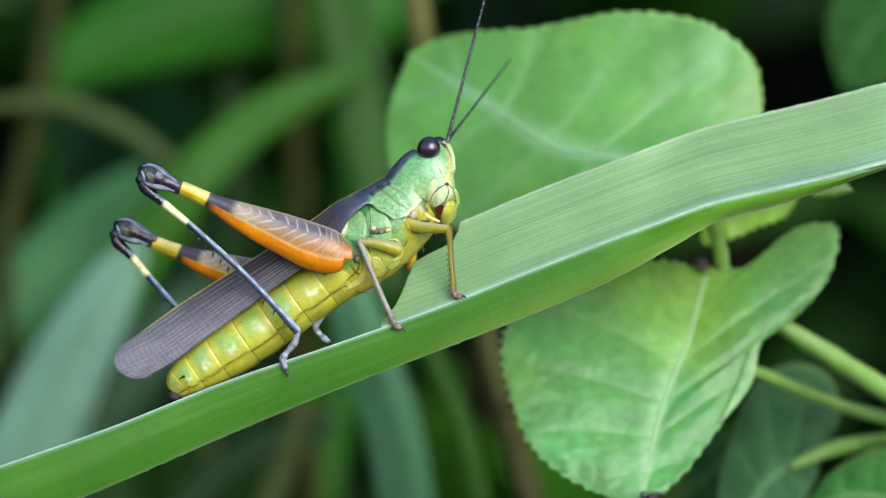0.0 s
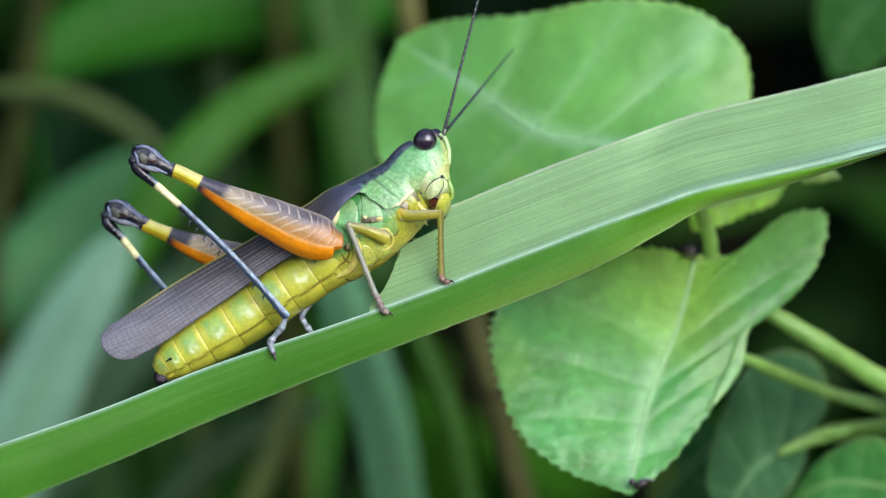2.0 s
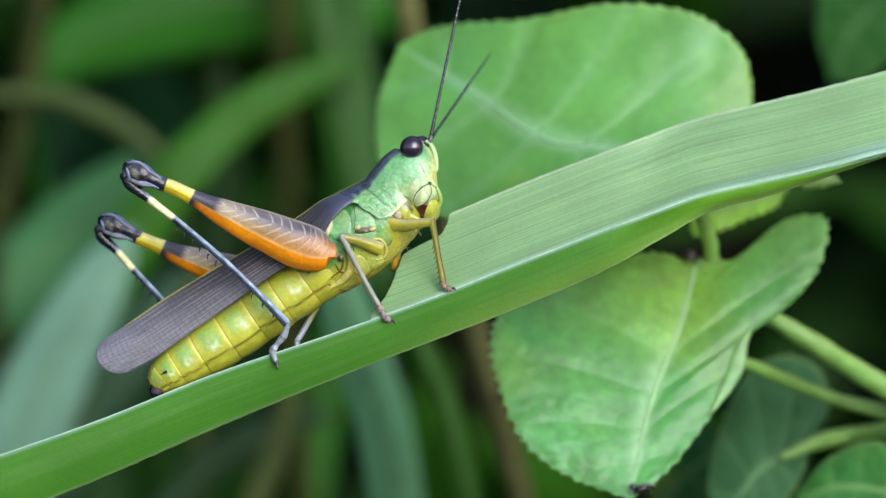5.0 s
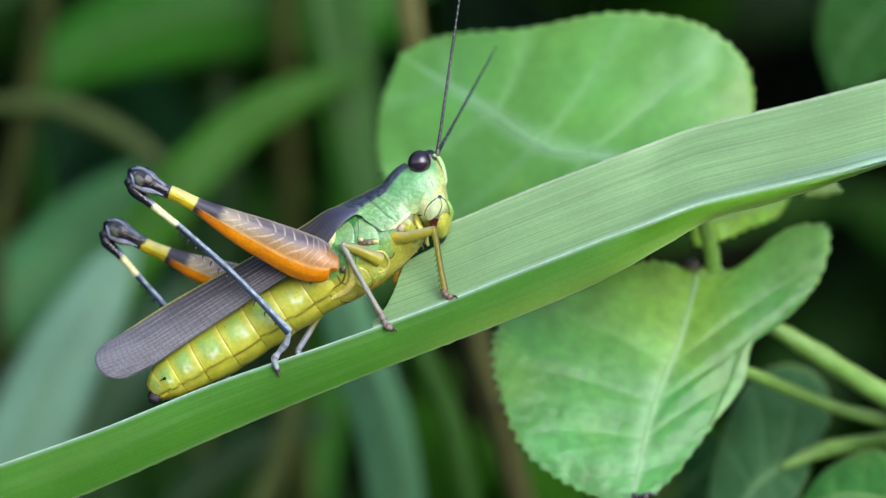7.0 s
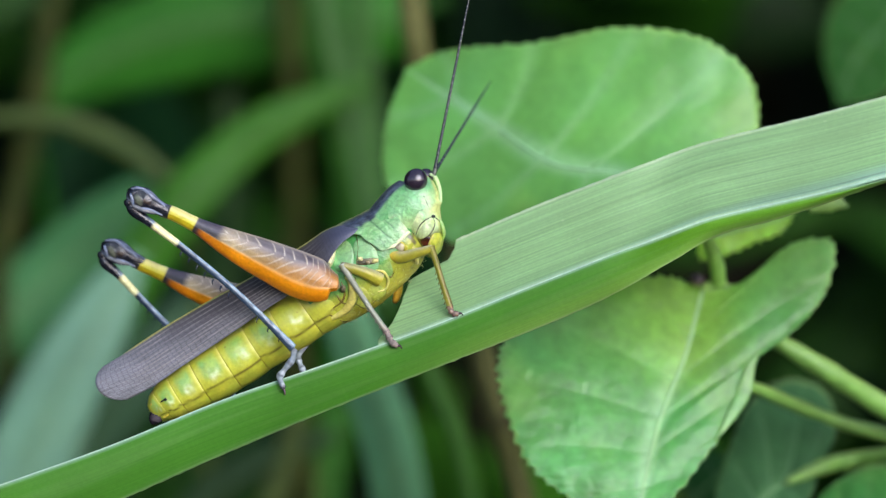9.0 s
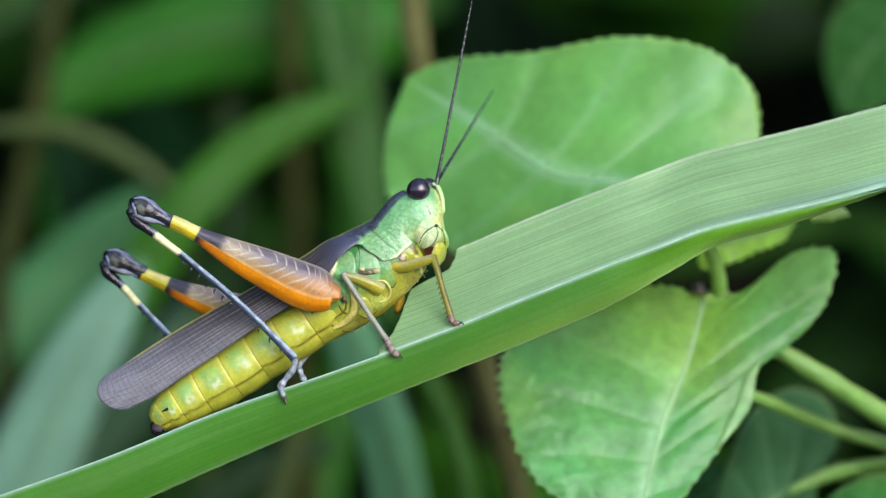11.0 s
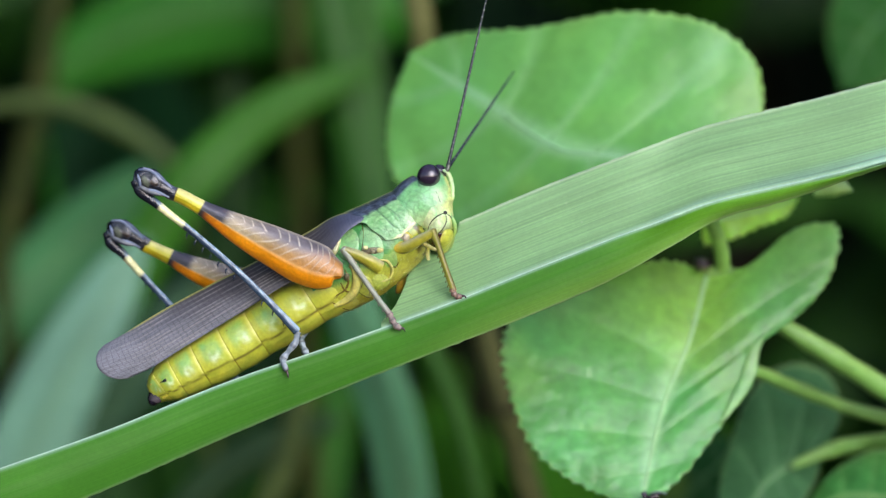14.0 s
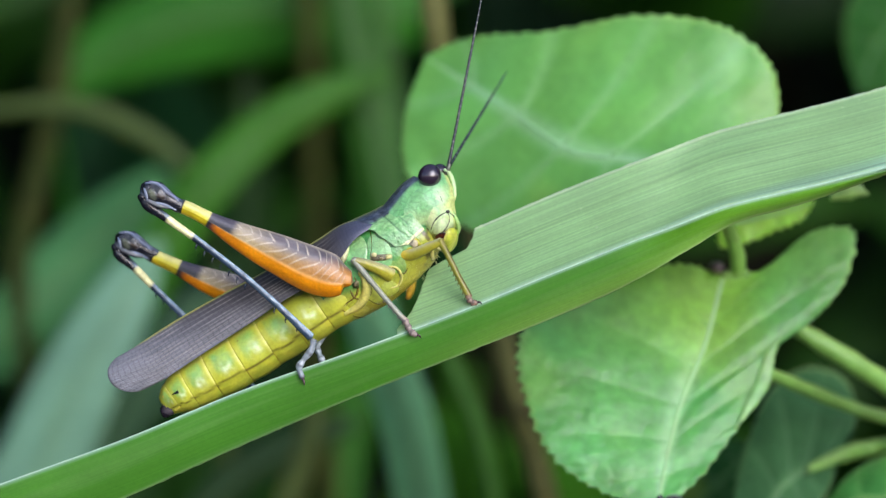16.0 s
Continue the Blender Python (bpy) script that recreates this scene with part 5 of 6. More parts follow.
    tarsus = foot("middle_foot", [(-11.4, 0, -6.85), (-11.3, 0, -7.25), (-10.9, 0, -7.7), (-10.5, 0, -8.05), (-10.1, 0, -8.35)], [1.0, 0.6, 0.3, 0.0, -0.2], 0.26, hexa("96a2a8"), ankle)
    leg("middle_far", hip, knee, ankle, thigh, shin, tarsus)
    hook = foot("hind_foot", [(-12.8, 0, -11.55), (-12.85, 0, -12.45), (-12.95, 0, -13.15), (-13, 0, -13.55), (-13.4, 0, -13.8)], [1.0, 1.0, 1.0, 0.9, 0.6], 0.3, hexa("5a4a44"), at((-12.8, 0, -11.95), 1.0))
    return hook


NECK = at((-4.2, 0, 2.8), 0)


def head():
    path = [at(p, 0) for p in ((-0.7, 0, 9.35), (-0.75, 0, 8.9), (-0.9, 0, 8.2), (-1.1, 0, 7.3), (-1, 0, 6.3), (-0.6, 0, 5.3), (-0.3, 0, 4.45), (0, 0, 3.55), (0.2, 0, 2.75), (0.3, 0, 2.25))]
    radii = [(0.6, 0.6), (1.2, 1.2), (1.75, 1.8), (2.1, 2.1), (2.1, 2.25), (1.75, 2.2), (1.55, 2.05), (1.35, 1.8), (1.0, 1.3), (0.5, 0.7)]

    def tint(u, a):
        # 0 degrees is the face, 180 the neck
        b = a if a <= 180 else 360 - a
        fold = noise.noise((u * 7, a * 0.03, 5))
        c = mix(GREEN, MINT, 0.75 + 0.35 * fold)
        c = mix(c, hexa("dcecb0"), 0.75 * ramp(u, 0.42, 0.62) * (1 - ramp(u, 0.7, 0.85)) * ramp(math.cos(radians(a - 85)), 0.3, 0.9))
        c = mix(c, hexa("dfe08a"), 0.75 * (1 - ramp(b + 30 * fold, 32, 52)))
        c = mix(c, hexa("dcecb0"), 0.5 * ramp(u, 0.18, 0.3) * (1 - ramp(u, 0.4, 0.6)) * math.exp(-((b - 62) / 18) ** 2))
        c = mix(c, mix(mix(LIME, OLIVE, 0.4), hexa("3a2c14"), 0.75 * ramp(b, 30, 55)), ramp(u, 0.66, 0.74))
        return mix(c, hexa("38424f"), ramp(b + 12 * fold, 122, 134) * (1 - ramp(u, 0.4, 0.5)))

    ob = part("head", tube(path, radii, tint, 64, 56, lambda u, a: 1 + 0.015 * noise.noise((u * 16, a * 0.12, 2)), power=0.92), CUTICLE, hopper, "mint green head with yellow face", NECK)
    # the dark stripe and cheek behind the eye, back to the saddle
    nape = part("nape", tube([at(p, 0) for p in ((-3.9, 0, 4.45), (-3.1, 0, 5.55), (-2.05, 0, 6.95), (-1.35, 0, 7.85))], [(2.2, 2.5), (2.2, 2.42), (2.1, 2.15), (1.75, 1.6)],
                      lambda u, a: mix(mix(mix(GREEN, MINT, 0.5 + 0.5 * noise.noise((u * 5, a * 0.03, 1))), mix(hexa("38424f"), hexa("5b6678"), 0.5 + noise.noise((u * 9, a * 0.1, 1))), 1 - ramp(a if a < 180 else 360 - a, 44, 54)), hexa("a9b468"), 1 - ramp(a if a < 180 else 360 - a, 6, 12)), 30, 48), CUTICLE, hopper, "", NECK)
    part("eye", ball(at((-1.25, 0, 8.9), -1.35), (1.04, 0.98, 1.1), 25), EYE, ob, "glossy black oval eye")
    part("eye", ball(at((-0.42, 0, 9.3), 1.2), (0.72, 0.8, 0.8), 25), EYE, ob, "glossy black oval eye")
    part("brow", tube([at((0, 0, 9.55), -0.5), at((0.4, 0, 9.25), -0.5), at((0.8, 0, 8.3), -0.4), at((0.95, 0, 7.05), -0.4)], [0.14, 0.16, 0.13, 0.07],
                      lambda u, a: hexa("bcd89c"), 20, 12), CHITIN, ob)
    part("brow", tube([at((0, 0, 9.55), 0.6), at((0.5, 0, 9.25), 0.6), at((0.9, 0, 8.3), 0.6), at((1.05, 0, 7.05), 0.5)], [0.14, 0.16, 0.13, 0.07],
                      lambda u, a: hexa("bcd89c"), 20, 12), CHITIN, ob)
    face = [(path, radii)]
    both = [(path, radii), ([at(p, 0) for p in ((-3.9, 0, 4.45), (-3.1, 0, 5.55), (-2.05, 0, 6.95), (-1.35, 0, 7.85))], [(2.2, 2.5), (2.2, 2.42), (2.1, 2.15), (1.75, 1.6)])]
    part("cheek", plate(both, (-2.1, 0, 6.15), (1.5, 1.75), 38, 0.03,
                        lambda r, a: mix(mix(GREEN, MINT, 0.75 + 0.3 * noise.noise((2 * r * math.cos(radians(a)), 2 * r * math.sin(radians(a)), 2))), hexa("dcecb0"), 0.55 * ramp(r * math.cos(radians(a + 50)), 0.0, 0.8)), soft=0.45), CUTICLE, ob)
    low = hexa("3c3a1c")
    # the round lobe of the cheek, cream with a yellow lower rim
    part("cheek", plate(face, (-1.4, 0, 5.35), (1.0, 1.25), 24, 0.12,
                        lambda r, a: mix(mix(hexa("d4e4ae"), MINT, ramp(r, 0.3, 1) * ramp(math.sin(radians(a)), -0.2, 0.5)), hexa("ccc44a"), ramp(-r * math.sin(radians(a)), 0.5, 0.85))), CUTICLE, ob, "cream cheek with a yellow rim")
    part("cheek", plate(face, (-2.1, 0, 4.15), (0.42, 0.62), 30, 0.35, lambda r, a: mix(hexa("e2d84e"), OLIVE, ramp(r, 0.6, 1))), CUTICLE, ob)
    part("cheek_mark", plate(face, (-0.75, 0, 6.55), (0.6, 0.5), 10, 0.04, lambda r, a: mix(mix(MINT, CREAM, 0.35), MINT, ramp(abs(r - 0.7), 0.0, 0.25))), CUTICLE, ob)
    # jaw, shield and lip, one beside the other
    part("mandible", plate(face, (-0.35, 0, 3.2), (1.0, 0.75), -12, 0.05, lambda r, a: mix(hexa("4a1c12"), hexa("1c0d0a"), ramp(r, 0.4, 1))), HORN, ob, "dark red-brown jaw")
    part("clypeus", plate(face, (-0.2, 0, 4.6), (0.5, 1.2), 40, 0.14, lambda r, a: mix(mix(mix(MINT, CREAM, 0.55), LIME, 0.5 * ramp(math.sin(radians(a)) * r, 0.2, 0.9)), low, 0.6 * ramp(r, 0.9, 1)), 1.7), CUTICLE, ob, "pale green face shield")
    part("labrum", plate(face, (0.5, 0, 3.25), (0.58, 1.2), 20, 0.3, lambda r, a: mix(mix(mix(LIME, YELLOW, 0.5), hexa("e4e07a"), ramp(-r * math.cos(radians(a)), 0.5, 0.9)), low, 0.8 * ramp(r, 0.93, 1))), CUTICLE, ob, "glossy yellow-green lip")
    part("lip", tube([at((0.75, 0, 5.75), -1.1), at((1.15, 0, 4.9), -1.0), at((1.3, 0, 4.2), -0.9), at((1.1, 0, 3.6), -0.8)], [0.12, 0.2, 0.2, 0.1],
                     lambda u, a: mix(MINT, LIME, 0.4 + 0.5 * u), 20, 14), CUTICLE, ob)
    for pts, r in ((((0.3, 0, 5.75), (-0.4, 0, 5.35), (-0.9, 0, 4.8), (-1.15, 0, 4.1)), 0.06), (((0.3, 0, 5.75), (0.5, 0, 5.1), (0.25, 0, 4.4), (-0.2, 0, 3.8)), 0.055),
                   (((0.3, 0, 5.75), (0.85, 0, 5.35), (1.1, 0, 4.6), (1.0, 0, 4.1)), 0.06), (((-0.55, 0, 7.6), (-0.15, 0, 6.7), (0.3, 0, 5.8)), 0.035),
                   (((-2.4, 0, 4.65), (-1.8, 0, 4.3), (-1.35, 0, 4.2)), 0.09), (((-3.4, 0, 6.55), (-2.9, 0, 5.95), (-2.6, 0, 5.05)), 0.05)):
        part("seam", ridge(face, list(pts), r, hexa("34342a"), 0.0), HORN, ob)
    part("seam_knot", ball(near_side(face, (0.3, 0, 5.75)), (0.24, 0.18, 0.17), 0, lambda u, a: hexa("2c2e2a")), HORN, ob)
    for pts, r in ((((-1.9, 0, 3.7), (-1.5, 0, 3.0), (-0.8, 0, 2.6), (-0.3, 0, 2.4)), 0.2), (((-2.4, 0, 3.4), (-2.3, 0, 2.9), (-2.0, 0, 2.6)), 0.22), (((-1.0, 0, 2.5), (-1.05, 0, 2.0), (-0.95, 0, 1.5)), 0.16)):
        part("palp", tube([at(p, -1.9) for p in pts], [r, r * 1.15, r * 0.9, r * 0.7][:len(pts)], lambda u, a: mix(mix(YELLOW, OLIVE, 0.2), hexa("dcd8a4"), 0.6 * u), 16, 10), CUTICLE, ob)
    feelers = []
    for y, base in ((-0.45, (0.35, 0, 9.55)), (0.7, (0.3, 0, 9.55))):
        root = at(base, y)

        def tint(u, a):
            ring = abs(((u * 26) % 1.0) - 0.5) > 0.41
            return mix(hexa("2a2f36"), hexa("98a098"), 0.3 if ring and u > 0.08 else 0.0)

        bm = tube([root + Vector((0, 0, 16.5 * i / 8)) for i in range(9)], [0.18, 0.145, 0.135, 0.13, 0.125, 0.12, 0.105, 0.09, 0.065], tint, 240, 8,
                  lambda u, a: 1 + 0.025 * math.cos(2 * math.pi * u * 26))
        feelers.append(part("antenna", bm, HORN, ob, "thin black ringed feeler", root))
        part("antenna_base", tube([root - Vector((0.1, 0, 0.5)), root, root + Vector((0, 0, 0.5))], [0.17, 0.22, 0.18], lambda u, a: hexa("4c5244"), 10, 10), HORN, feelers[-1])
    return ob, feelers, nape


abdomen()
thorax()
wings()
HOOK = legs()
HEAD, FEELERS, NAPE = head()


# ---- a small fly on the leaf tip ----
def fly():
    c = Vector((19.36, 12.2, -22.91))
    ob = tagged(part("fly", ball(c, (0.75, 0.45, 0.4), -25, lambda u, a: hexa("2a2624")), HORN), "tiny dark fly at the leaf tip", "fly")
    part("head", ball(c + Vector((-0.85, 0, 0.2)), (0.33, 0.35, 0.33), 0, lambda u, a: hexa("4a2a22")), EYE, ob)
    for s in (-1, 1):
        w = part("wing", tube([c + Vector((-0.2, 0.15 * s, 0.35)), c + Vector((0.5, 0.4 * s, 0.45)), c + Vector((1.2, 0.5 * s, 0.3))], [(0.05, 0.1), (0.06, 0.35), (0.04, 0.15)],
                             lambda u, a: hexa("8a8a90"), 10, 10), WING, ob)
        for k in (-0.4, 0.0, 0.4):
            part("leg", tube([c + Vector((k, 0.2 * s, -0.2)), c + Vector((k * 1.6, 0.55 * s, -0.2)), c + Vector((k * 2, 0.7 * s, -0.55))], [0.06, 0.05, 0.03],
                             lambda u, a: hexa("1c1a1a"), 6, 6), HORN, ob)


fly()


# ---- movement ----
def sway(turn, dx, dz):
    """The blade's pose: it turns about its pivot (degrees, clockwise) and shifts by millimetres."""
    return Matrix.Translation(PIVOT * MM + Vector((dx * MM, 0, LIFT + dz * MM))) @ pose(0, 0, 0, 0, turn, 0)


def shift(turn, dx, dz):
    """The insect's body on the blade: it turns about its hip and slides by millimetres."""
    hip = HIP * MM
    return Matrix.Translation(hip + Vector((dx * MM, 0, dz * MM))) @ pose(0, 0, 0, 0, turn, 0) @ Matrix.Translation(-hip)


def bend(hip, knee, ankle, target):
    """Where the knee goes when the ankle is held at the target, both limbs keeping their length."""
    flat = lambda p: Vector((p.x, p.z))
    h, k, a, g = flat(hip), flat(knee), flat(ankle), flat(target)
    l1, l2 = (k - h).length, (a - k).length
    d = g - h
    reach = min(max(d.length, abs(l1 - l2) + 0.01), l1 + l2 - 0.001)
    along = (l1 * l1 - l2 * l2 + reach * reach) / (2 * reach)
    high = math.sqrt(max(0.0, l1 * l1 - along * along))
    e = d.normalized()
    side = Vector((-e.y, e.x))
    rest = (a - h)
    if rest.x * (k - h).y - rest.y * (k - h).x < 0:
        side = -side
    n = h + e * along + side * high
    angle = lambda v: math.degrees(math.atan2(v.y, v.x))
    thigh = angle(k - h) - angle(n - h)
    shin = angle(a - k) - angle(g - n)
    wrap = lambda x: (x + 180) % 360 - 180
    return wrap(thigh), wrap(shin), Vector((n.x, knee.y, n.y))


def step(rows, t):
    """A value between the rows of (seconds, x, z)."""
    for (t0, *a), (t1, *b) in zip(rows, rows[1:]):
        if t <= t1:
            f = ramp(t, t0, t1)
            return [p + (q - p) * f for p, q in zip(a, b)]
    return list(rows[-1][1:])


def motions():
    blade_rows = [
        (0, sway(0.00, 0.00, -0.00)),
        (0.5, sway(0.19, 0.03, 0.06)),
        (1, sway(-0.31, -0.03, 0.10)),
        (1.5, sway(0.33, 0.06, 0.08)),
        (2, sway(0.29, -0.02, 0.05)),
        (2.5, sway(-0.16, 0.01, 0.01)),
        (3, sway(-0.05, -0.02, 0.07)),
        (3.5, sway(-0.05, -0.02, -0.09)),
        (6, sway(-0.12, -0.03, 0.08)),
        (6.5, sway(-0.60, -0.04, 0.04)),
        (7, sway(-0.16, -0.04, 0.14)),
        (7.5, sway(-0.28, -0.06, 0.07)),
        (8, sway(-0.05, -0.02, -0.08)),
        (8.5, sway(-0.30, -0.09, 0.07)),
        (9, sway(-0.31, -0.05, 0.01)),
        (9.5, sway(-0.35, -0.05, -0.00)),
        (12, sway(-0.46, -0.13, 0.07)),
        (12.5, sway(-0.64, -0.12, 0.10)),
        (13, sway(-0.58, -0.18, 0.09)),
        (13.5, sway(-0.49, -0.18, 0.07)),
        (14, sway(-0.27, -0.14, 0.14)),
        (14.5, sway(-0.35, -0.14, -0.10)),
        (15, sway(-0.65, -0.19, 0.08)),
        (15.5, sway(-0.67, -0.25, 0.09)),
        (16, sway(-0.71, -0.23, 0.10)),
    ]
    body_rows = [
        (0, shift(-0.00, 0.00, -0.00)),
        (0.5, shift(0.03, 0.08, -0.02)),
        (1, shift(0.77, -0.03, -0.17)),
        (1.5, shift(1.42, 0.20, -0.37)),
        (2, shift(1.59, 0.22, -0.31)),
        (2.5, shift(1.64, 0.10, -0.26)),
        (3, shift(1.78, -0.48, -0.70)),
        (3.5, shift(1.10, -0.54, -0.61)),
        (6, shift(1.22, -0.46, -0.53)),
        (6.5, shift(2.19, -0.67, -0.69)),
        (7, shift(2.82, -0.43, -0.82)),
        (7.5, shift(3.04, -0.44, -0.87)),
        (8, shift(2.99, -0.49, -1.00)),
        (8.5, shift(2.94, -0.93, -1.08)),
        (9, shift(2.50, -0.93, -1.02)),
        (9.5, shift(2.72, -0.94, -1.07)),
        (12, shift(2.76, -0.78, -1.06)),
        (12.5, shift(3.67, -1.01, -1.22)),
        (13, shift(3.76, -0.91, -1.26)),
        (13.5, shift(4.32, -0.92, -1.38)),
        (14, shift(4.75, -0.87, -1.47)),
        (14.5, shift(4.51, -1.36, -1.71)),
        (15, shift(3.81, -1.40, -1.49)),
        (15.5, shift(3.49, -1.38, -1.46)),
        (16, shift(3.78, -1.41, -1.51)),
    ]
    walk(blade, blade_rows)
    base = Matrix.Translation(BASE * MM)
    swayed = [m @ Matrix.Translation(-PIVOT * MM) for _, m in blade_rows]
    times = [t for t, _ in blade_rows]
    walk(hopper, [(t, s @ b @ base) for t, s, (_, b) in zip(times, swayed, body_rows)])
    # where the far middle foot stands, relative to its first place
    far_foot = [(0, 0, 0), (1.5, 0.1, 0.2), (2.5, -0.3, -0.9), (3.5, -0.4, -1.5), (7.5, -0.5, -1.7), (8.5, -1.2, -0.9), (16, -1.2, -0.9)]
    far_turn = [(0, 0), (1.5, 5), (3.5, 45), (7.5, 45), (8.5, 22), (16, 22)]
    thigh_turn = {"hind_near": [(0.0, -0.21), (1.0, -0.26), (2.0, -0.21), (2.5, -0.08), (3.0, -0.67), (3.5, -0.71), (6.5, -0.75), (7.0, -0.9), (8.0, -0.68), (9.0, -0.54), (9.5, -0.67), (12.0, -0.4), (12.5, -0.7), (13.0, -0.9), (14.0, -0.87), (15.0, -1.0), (16.0, -1.14)],
                  "hind_far": [(0.0, -0.1), (0.5, -0.03), (1.0, 0.54), (1.5, -0.51), (2.0, -0.39), (2.5, -0.11), (3.0, -0.72), (3.5, -0.35), (6.0, -0.31), (6.5, 0.36), (7.0, -0.47), (7.5, -0.48), (8.0, -0.62), (8.5, -0.37), (9.0, -0.17), (9.5, -0.28), (12.0, -0.04), (12.5, 0.13), (13.0, -0.04), (13.5, -0.45), (14.0, -0.65), (14.5, -1.16), (15.0, -0.29), (15.5, -0.04), (16.0, -0.28)]}
    far_slide = [(0, 0), (6, 0), (6.5, 0.1), (7, 0.2), (7.5, 0), (12.5, 0.05), (13, 0.2), (13.5, 0.3), (14, 0.1), (15, 0), (16, 0)]
    for key, (hip, knee, ankle, thigh, shin, tarsus) in LEGS.items():
        ways = ([], [], [])
        for t, (_, b) in zip(times, body_rows):
            goal, turn = Vector(ankle), 0
            if key == "middle_far":
                dx, dz = step(far_foot, t)
                goal += Vector((dx, 0, dz))
                turn = step(far_turn, t)[0]
            held = (b.inverted() @ (goal * MM)) / MM
            a1, a2, n = bend(hip, knee, ankle, held)
            root = hip
            if key in thigh_turn:
                a1 = step(thigh_turn[key], t)[0]
                root = hip + Vector((step(far_slide, t)[0] if key == "hind_far" else 0, 0, 0))
                n = root + pose(0, 0, 0, 0, a1, 0) @ (knee - hip)
                was, now = ankle - knee, held - n
                a2 = math.degrees(math.atan2(was.z, was.x) - math.atan2(now.z, now.x))
            if key in ("middle_near", "fore_near", "middle_far"):
                # the shin swings round the planted foot, the thigh slides in its socket
                flat = Vector((knee.x - held.x, 0, knee.z - held.z)).normalized()
                full = math.hypot(knee.x - ankle.x, knee.z - ankle.z)
                n = Vector((held.x, knee.y, held.z)) + flat * full
                turned = lambda was, now: (math.degrees(math.atan2(was.z, was.x) - math.atan2(now.z, now.x)) + 180) % 360 - 180
                a1, a2 = turned(knee - hip, n - hip), turned(ankle - knee, held - n)
                root = n - pose(0, 0, 0, 0, a1, 0) @ (knee - hip)
            ways[0].append((t, Matrix.Translation((root - BASE) * MM) @ pose(0, 0, 0, 0, a1, 0)))
            ways[1].append((t, Matrix.Translation((n - BASE) * MM) @ pose(0, 0, 0, 0, a2, 0)))
            ways[2].append((t, base.inverted() @ b.inverted() @ Matrix.Translation(goal * MM) @ pose(0, 0, 0, 0, turn, 0)))
        for ob, rows in zip((thigh, shin, tarsus), ways):
            if ob:
                walk(ob, rows)
    # the far hind foot hooks round under the blade
    hook_down = [(0, 1.6), (2.0, 1.6), (3.0, 0.0), (16, 0.0)]
    at_ = ORIGIN[HOOK.name]
    walk(HOOK, [(t, base.inverted() @ b.inverted() @ Matrix.Translation((at_ + Vector((0, 0, step(hook_down, t)[0]))) * MM))
                for t, (_, b) in zip(times, body_rows)])
    # the head nods as it chews: turn about the neck, and slide
    head_rows = [
        (0, (-0.00, 0.00, 0.00)),
        (0.5, (-1.87, 0.23, -0.14)),
        (1, (-14.75, 1.28, -0.65)),
        (1.5, (-2.45, 0.36, -0.25)),
        (2, (0.12, 0.19, -0.11)),
        (2.5, (1.10, 0.04, -0.32)),
        (3, (-2.26, 0.07, -0.52)),
        (3.5, (-1.69, -0.22, -0.13)),
        (6, (-1.15, 0.02, -0.00)),
        (6.5, (-22.44, 1.88, -0.85)),
        (7, (-6.23, 0.62, -0.32)),
        (7.5, (-4.33, 0.47, -0.31)),
        (8, (-1.96, 0.31, -0.42)),
        (8.5, (-2.62, 0.14, -0.50)),
        (9, (-1.20, -0.16, -0.02)),
        (9.5, (-1.84, -0.10, 0.03)),
        (12, (-2.28, 0.08, -0.14)),
        (12.5, (-20.23, 1.45, -0.77)),
        (13, (-20.42, 1.65, -0.81)),
        (13.5, (-12.08, 1.14, -0.72)),
        (14, (-1.95, 0.38, -0.44)),
        (14.5, (-4.19, 0.16, -0.54)),
        (15, (-4.67, -0.00, -0.13)),
        (15.5, (-2.82, -0.03, -0.04)),
        (16, (-3.11, -0.04, -0.03)),
    ]
    walk(HEAD, [(t, nod(*turn)) for t, turn in head_rows])
    # the nape follows the head at the crown and turns half as far
    crown = Vector((-1.35, Y0, 7.85)) - NECK
    nape_rows = []
    for t, (turn, dx, dz) in head_rows:
        slip = pose(0, 0, 0, 0, turn, 0) @ crown - pose(0, 0, 0, 0, turn * 0.5, 0) @ crown
        nape_rows.append((t, nod(turn * 0.5, dx + slip.x, dz + slip.z)))
    walk(NAPE, nape_rows)
    # feelers: lean to the front, and away from the camera
    near, far = FEELERS
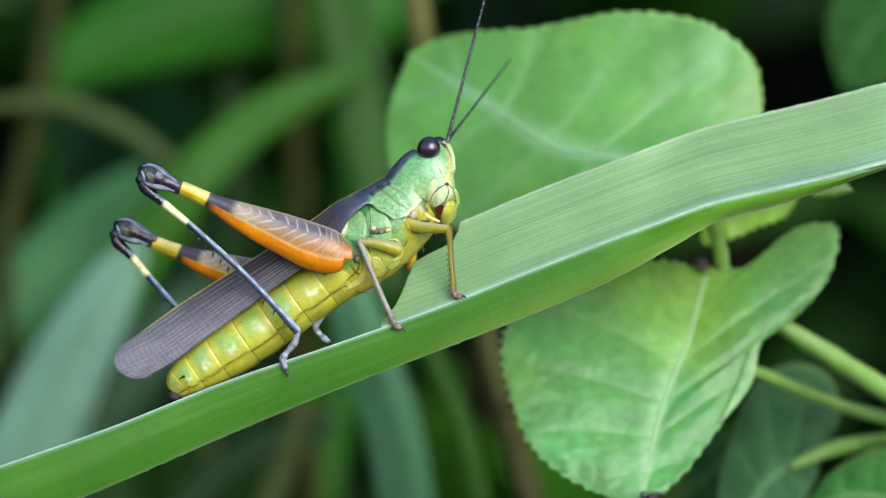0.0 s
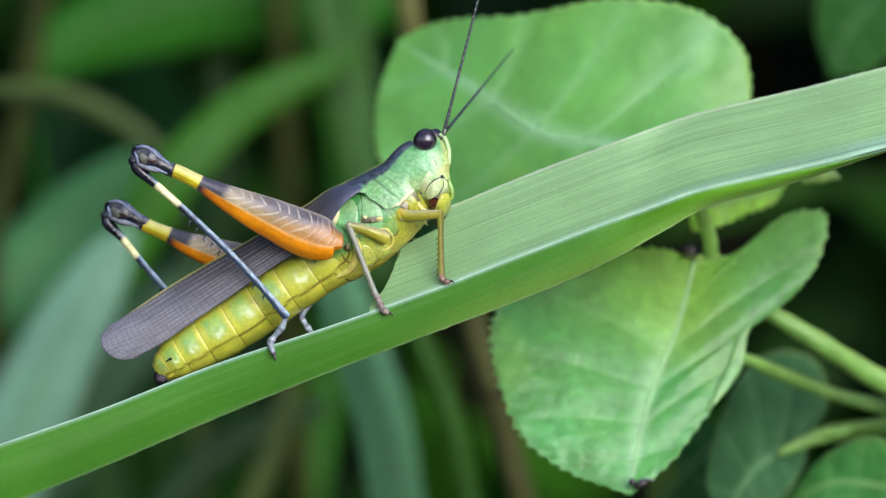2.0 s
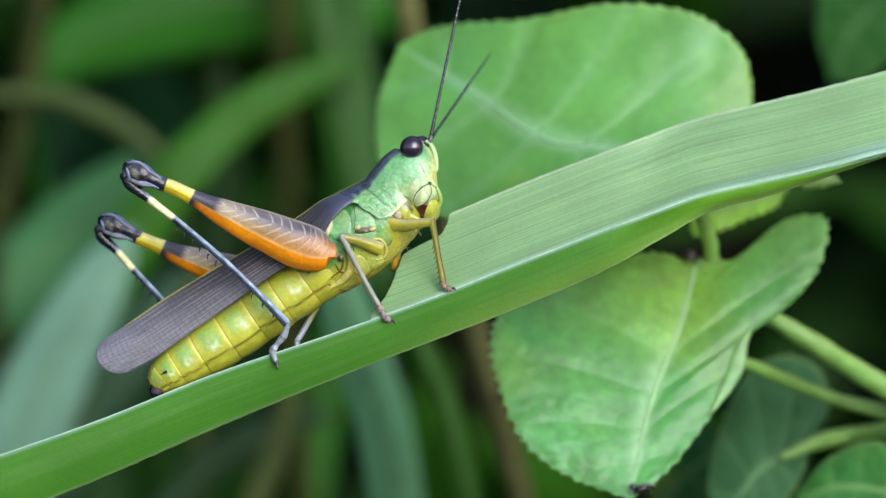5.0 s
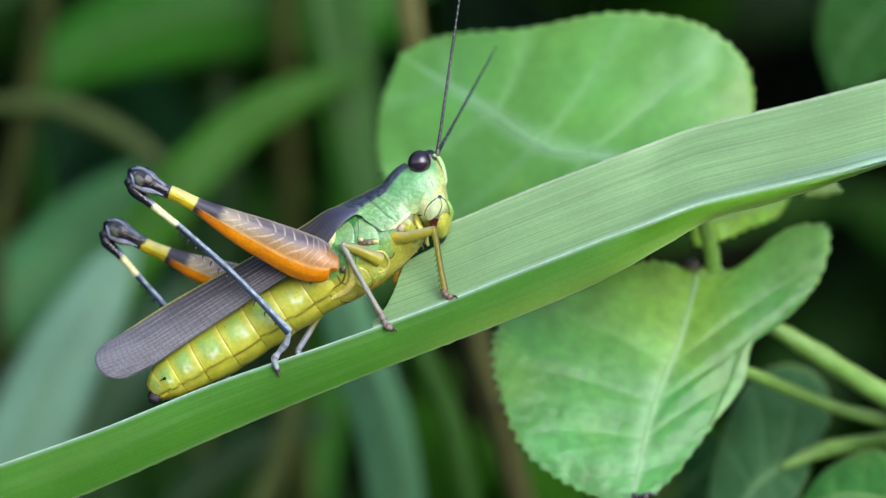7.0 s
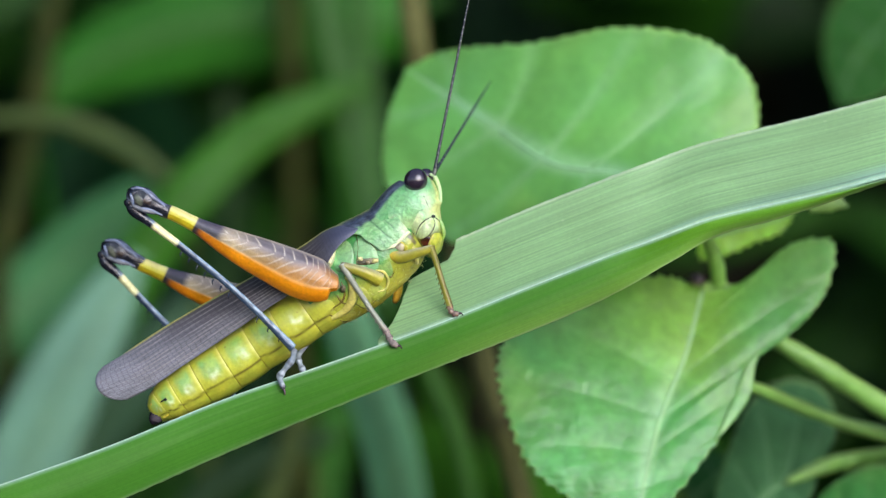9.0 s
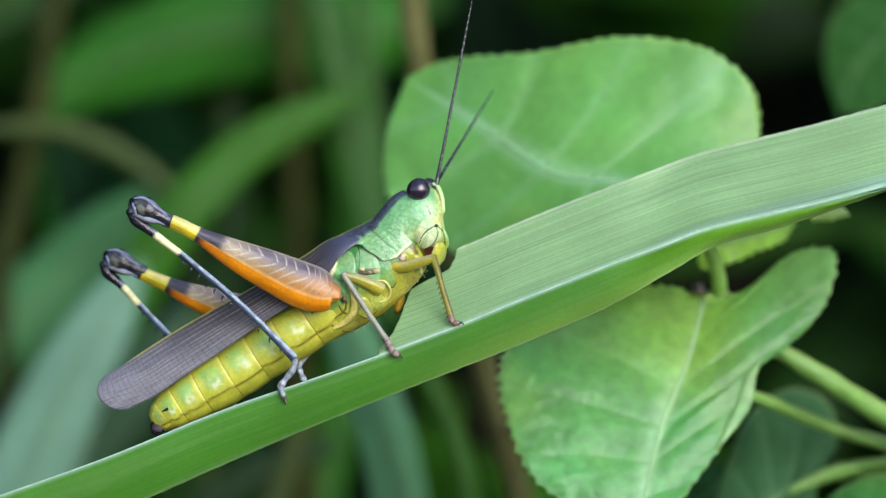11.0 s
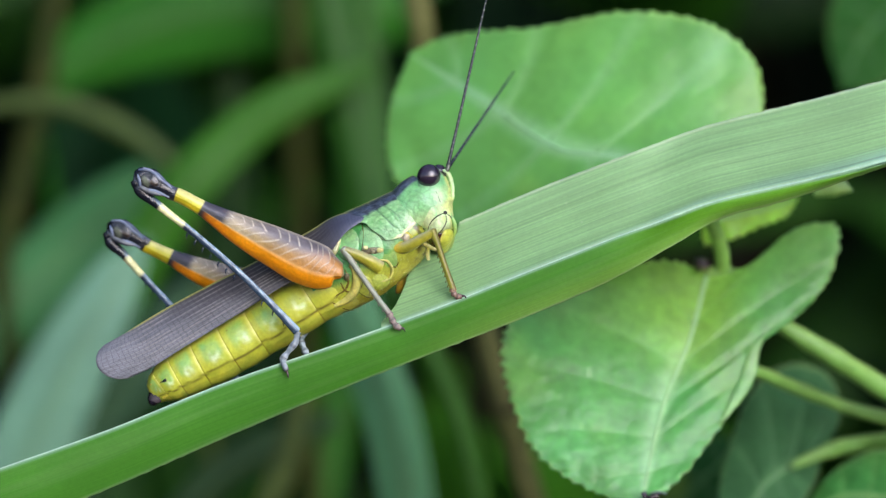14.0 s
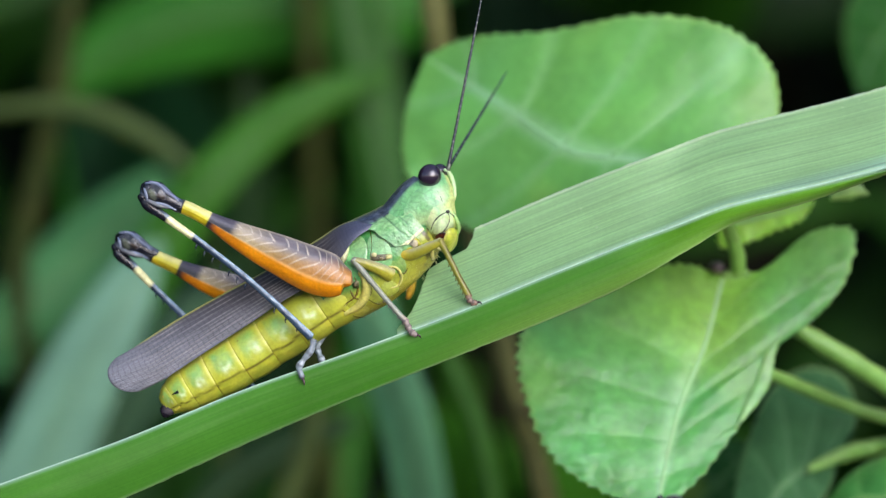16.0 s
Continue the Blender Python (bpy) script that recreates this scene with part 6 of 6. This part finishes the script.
    walk(near, [
        (0, lean(near, 14.8, 0)),
        (0.5, lean(near, 15.4, 0)),
        (1, lean(near, 21.5, 0)),
        (1.5, lean(near, 13.0, 0)),
        (2, lean(near, 12.4, 0)),
        (2.5, lean(near, 11.9, 0)),
        (3, lean(near, 13.0, 0)),
        (3.5, lean(near, 12.5, 0)),
        (6, lean(near, 12.1, 0)),
        (6.5, lean(near, 24.3, 0)),
        (7, lean(near, 11.7, 0)),
        (7.5, lean(near, 9.9, 0)),
        (8, lean(near, 10.1, 0)),
        (8.5, lean(near, 11.2, 0)),
        (9, lean(near, 10.3, 0)),
        (9.5, lean(near, 10.5, 0)),
        (12, lean(near, 11.0, 0)),
        (12.5, lean(near, 20.5, 0)),
        (13, lean(near, 20.5, 0)),
        (13.5, lean(near, 14.7, 0)),
        (14, lean(near, 10.4, 0)),
        (14.5, lean(near, 11.3, 0)),
        (15, lean(near, 12.8, 0)),
        (15.5, lean(near, 11.5, 0)),
        (16, lean(near, 11.2, 0)),
    ])
    walk(far, [
        (0, lean(far, 36.4, 51.8)),
        (0.5, lean(far, 36.6, 53.2)),
        (1, lean(far, 35.8, 20.9)),
        (1.5, lean(far, 36.2, 45.7)),
        (2, lean(far, 36.3, 49.6)),
        (2.5, lean(far, 33.4, 50.0)),
        (3, lean(far, 34.3, 50.7)),
        (3.5, lean(far, 34.5, 51.3)),
        (6, lean(far, 33.2, 51.4)),
        (6.5, lean(far, 36.3, 37.2)),
        (7, lean(far, 31.7, 44.3)),
        (7.5, lean(far, 30.9, 46.8)),
        (8, lean(far, 32.6, 48.7)),
        (8.5, lean(far, 29.6, 50.0)),
        (9, lean(far, 29.4, 50.5)),
        (9.5, lean(far, 29.9, 50.4)),
        (12, lean(far, 30.2, 50.4)),
        (12.5, lean(far, 31.1, 40.6)),
        (13, lean(far, 30.4, 40.7)),
        (13.5, lean(far, 30.7, 45.4)),
        (14, lean(far, 30.9, 46.2)),
        (14.5, lean(far, 32.3, 48.1)),
        (15, lean(far, 31.3, 48.1)),
        (15.5, lean(far, 30.2, 48.5)),
        (16, lean(far, 30.2, 48.5)),
    ])


def nod(turn, dx, dz):
    return Matrix.Translation((NECK - BASE) * MM + Vector((dx * MM, 0, dz * MM))) @ pose(0, 0, 0, 0, turn, 0)


def lean(feeler, front, away):
    """A feeler's pose on the head; away: degrees by which it points from the camera."""
    return Matrix.Translation((ORIGIN[feeler.name] - NECK) * MM) @ pose(0, 0, 0, 0, front, 0) @ pose(0, 0, 0, -away, 0, 0)


motions()
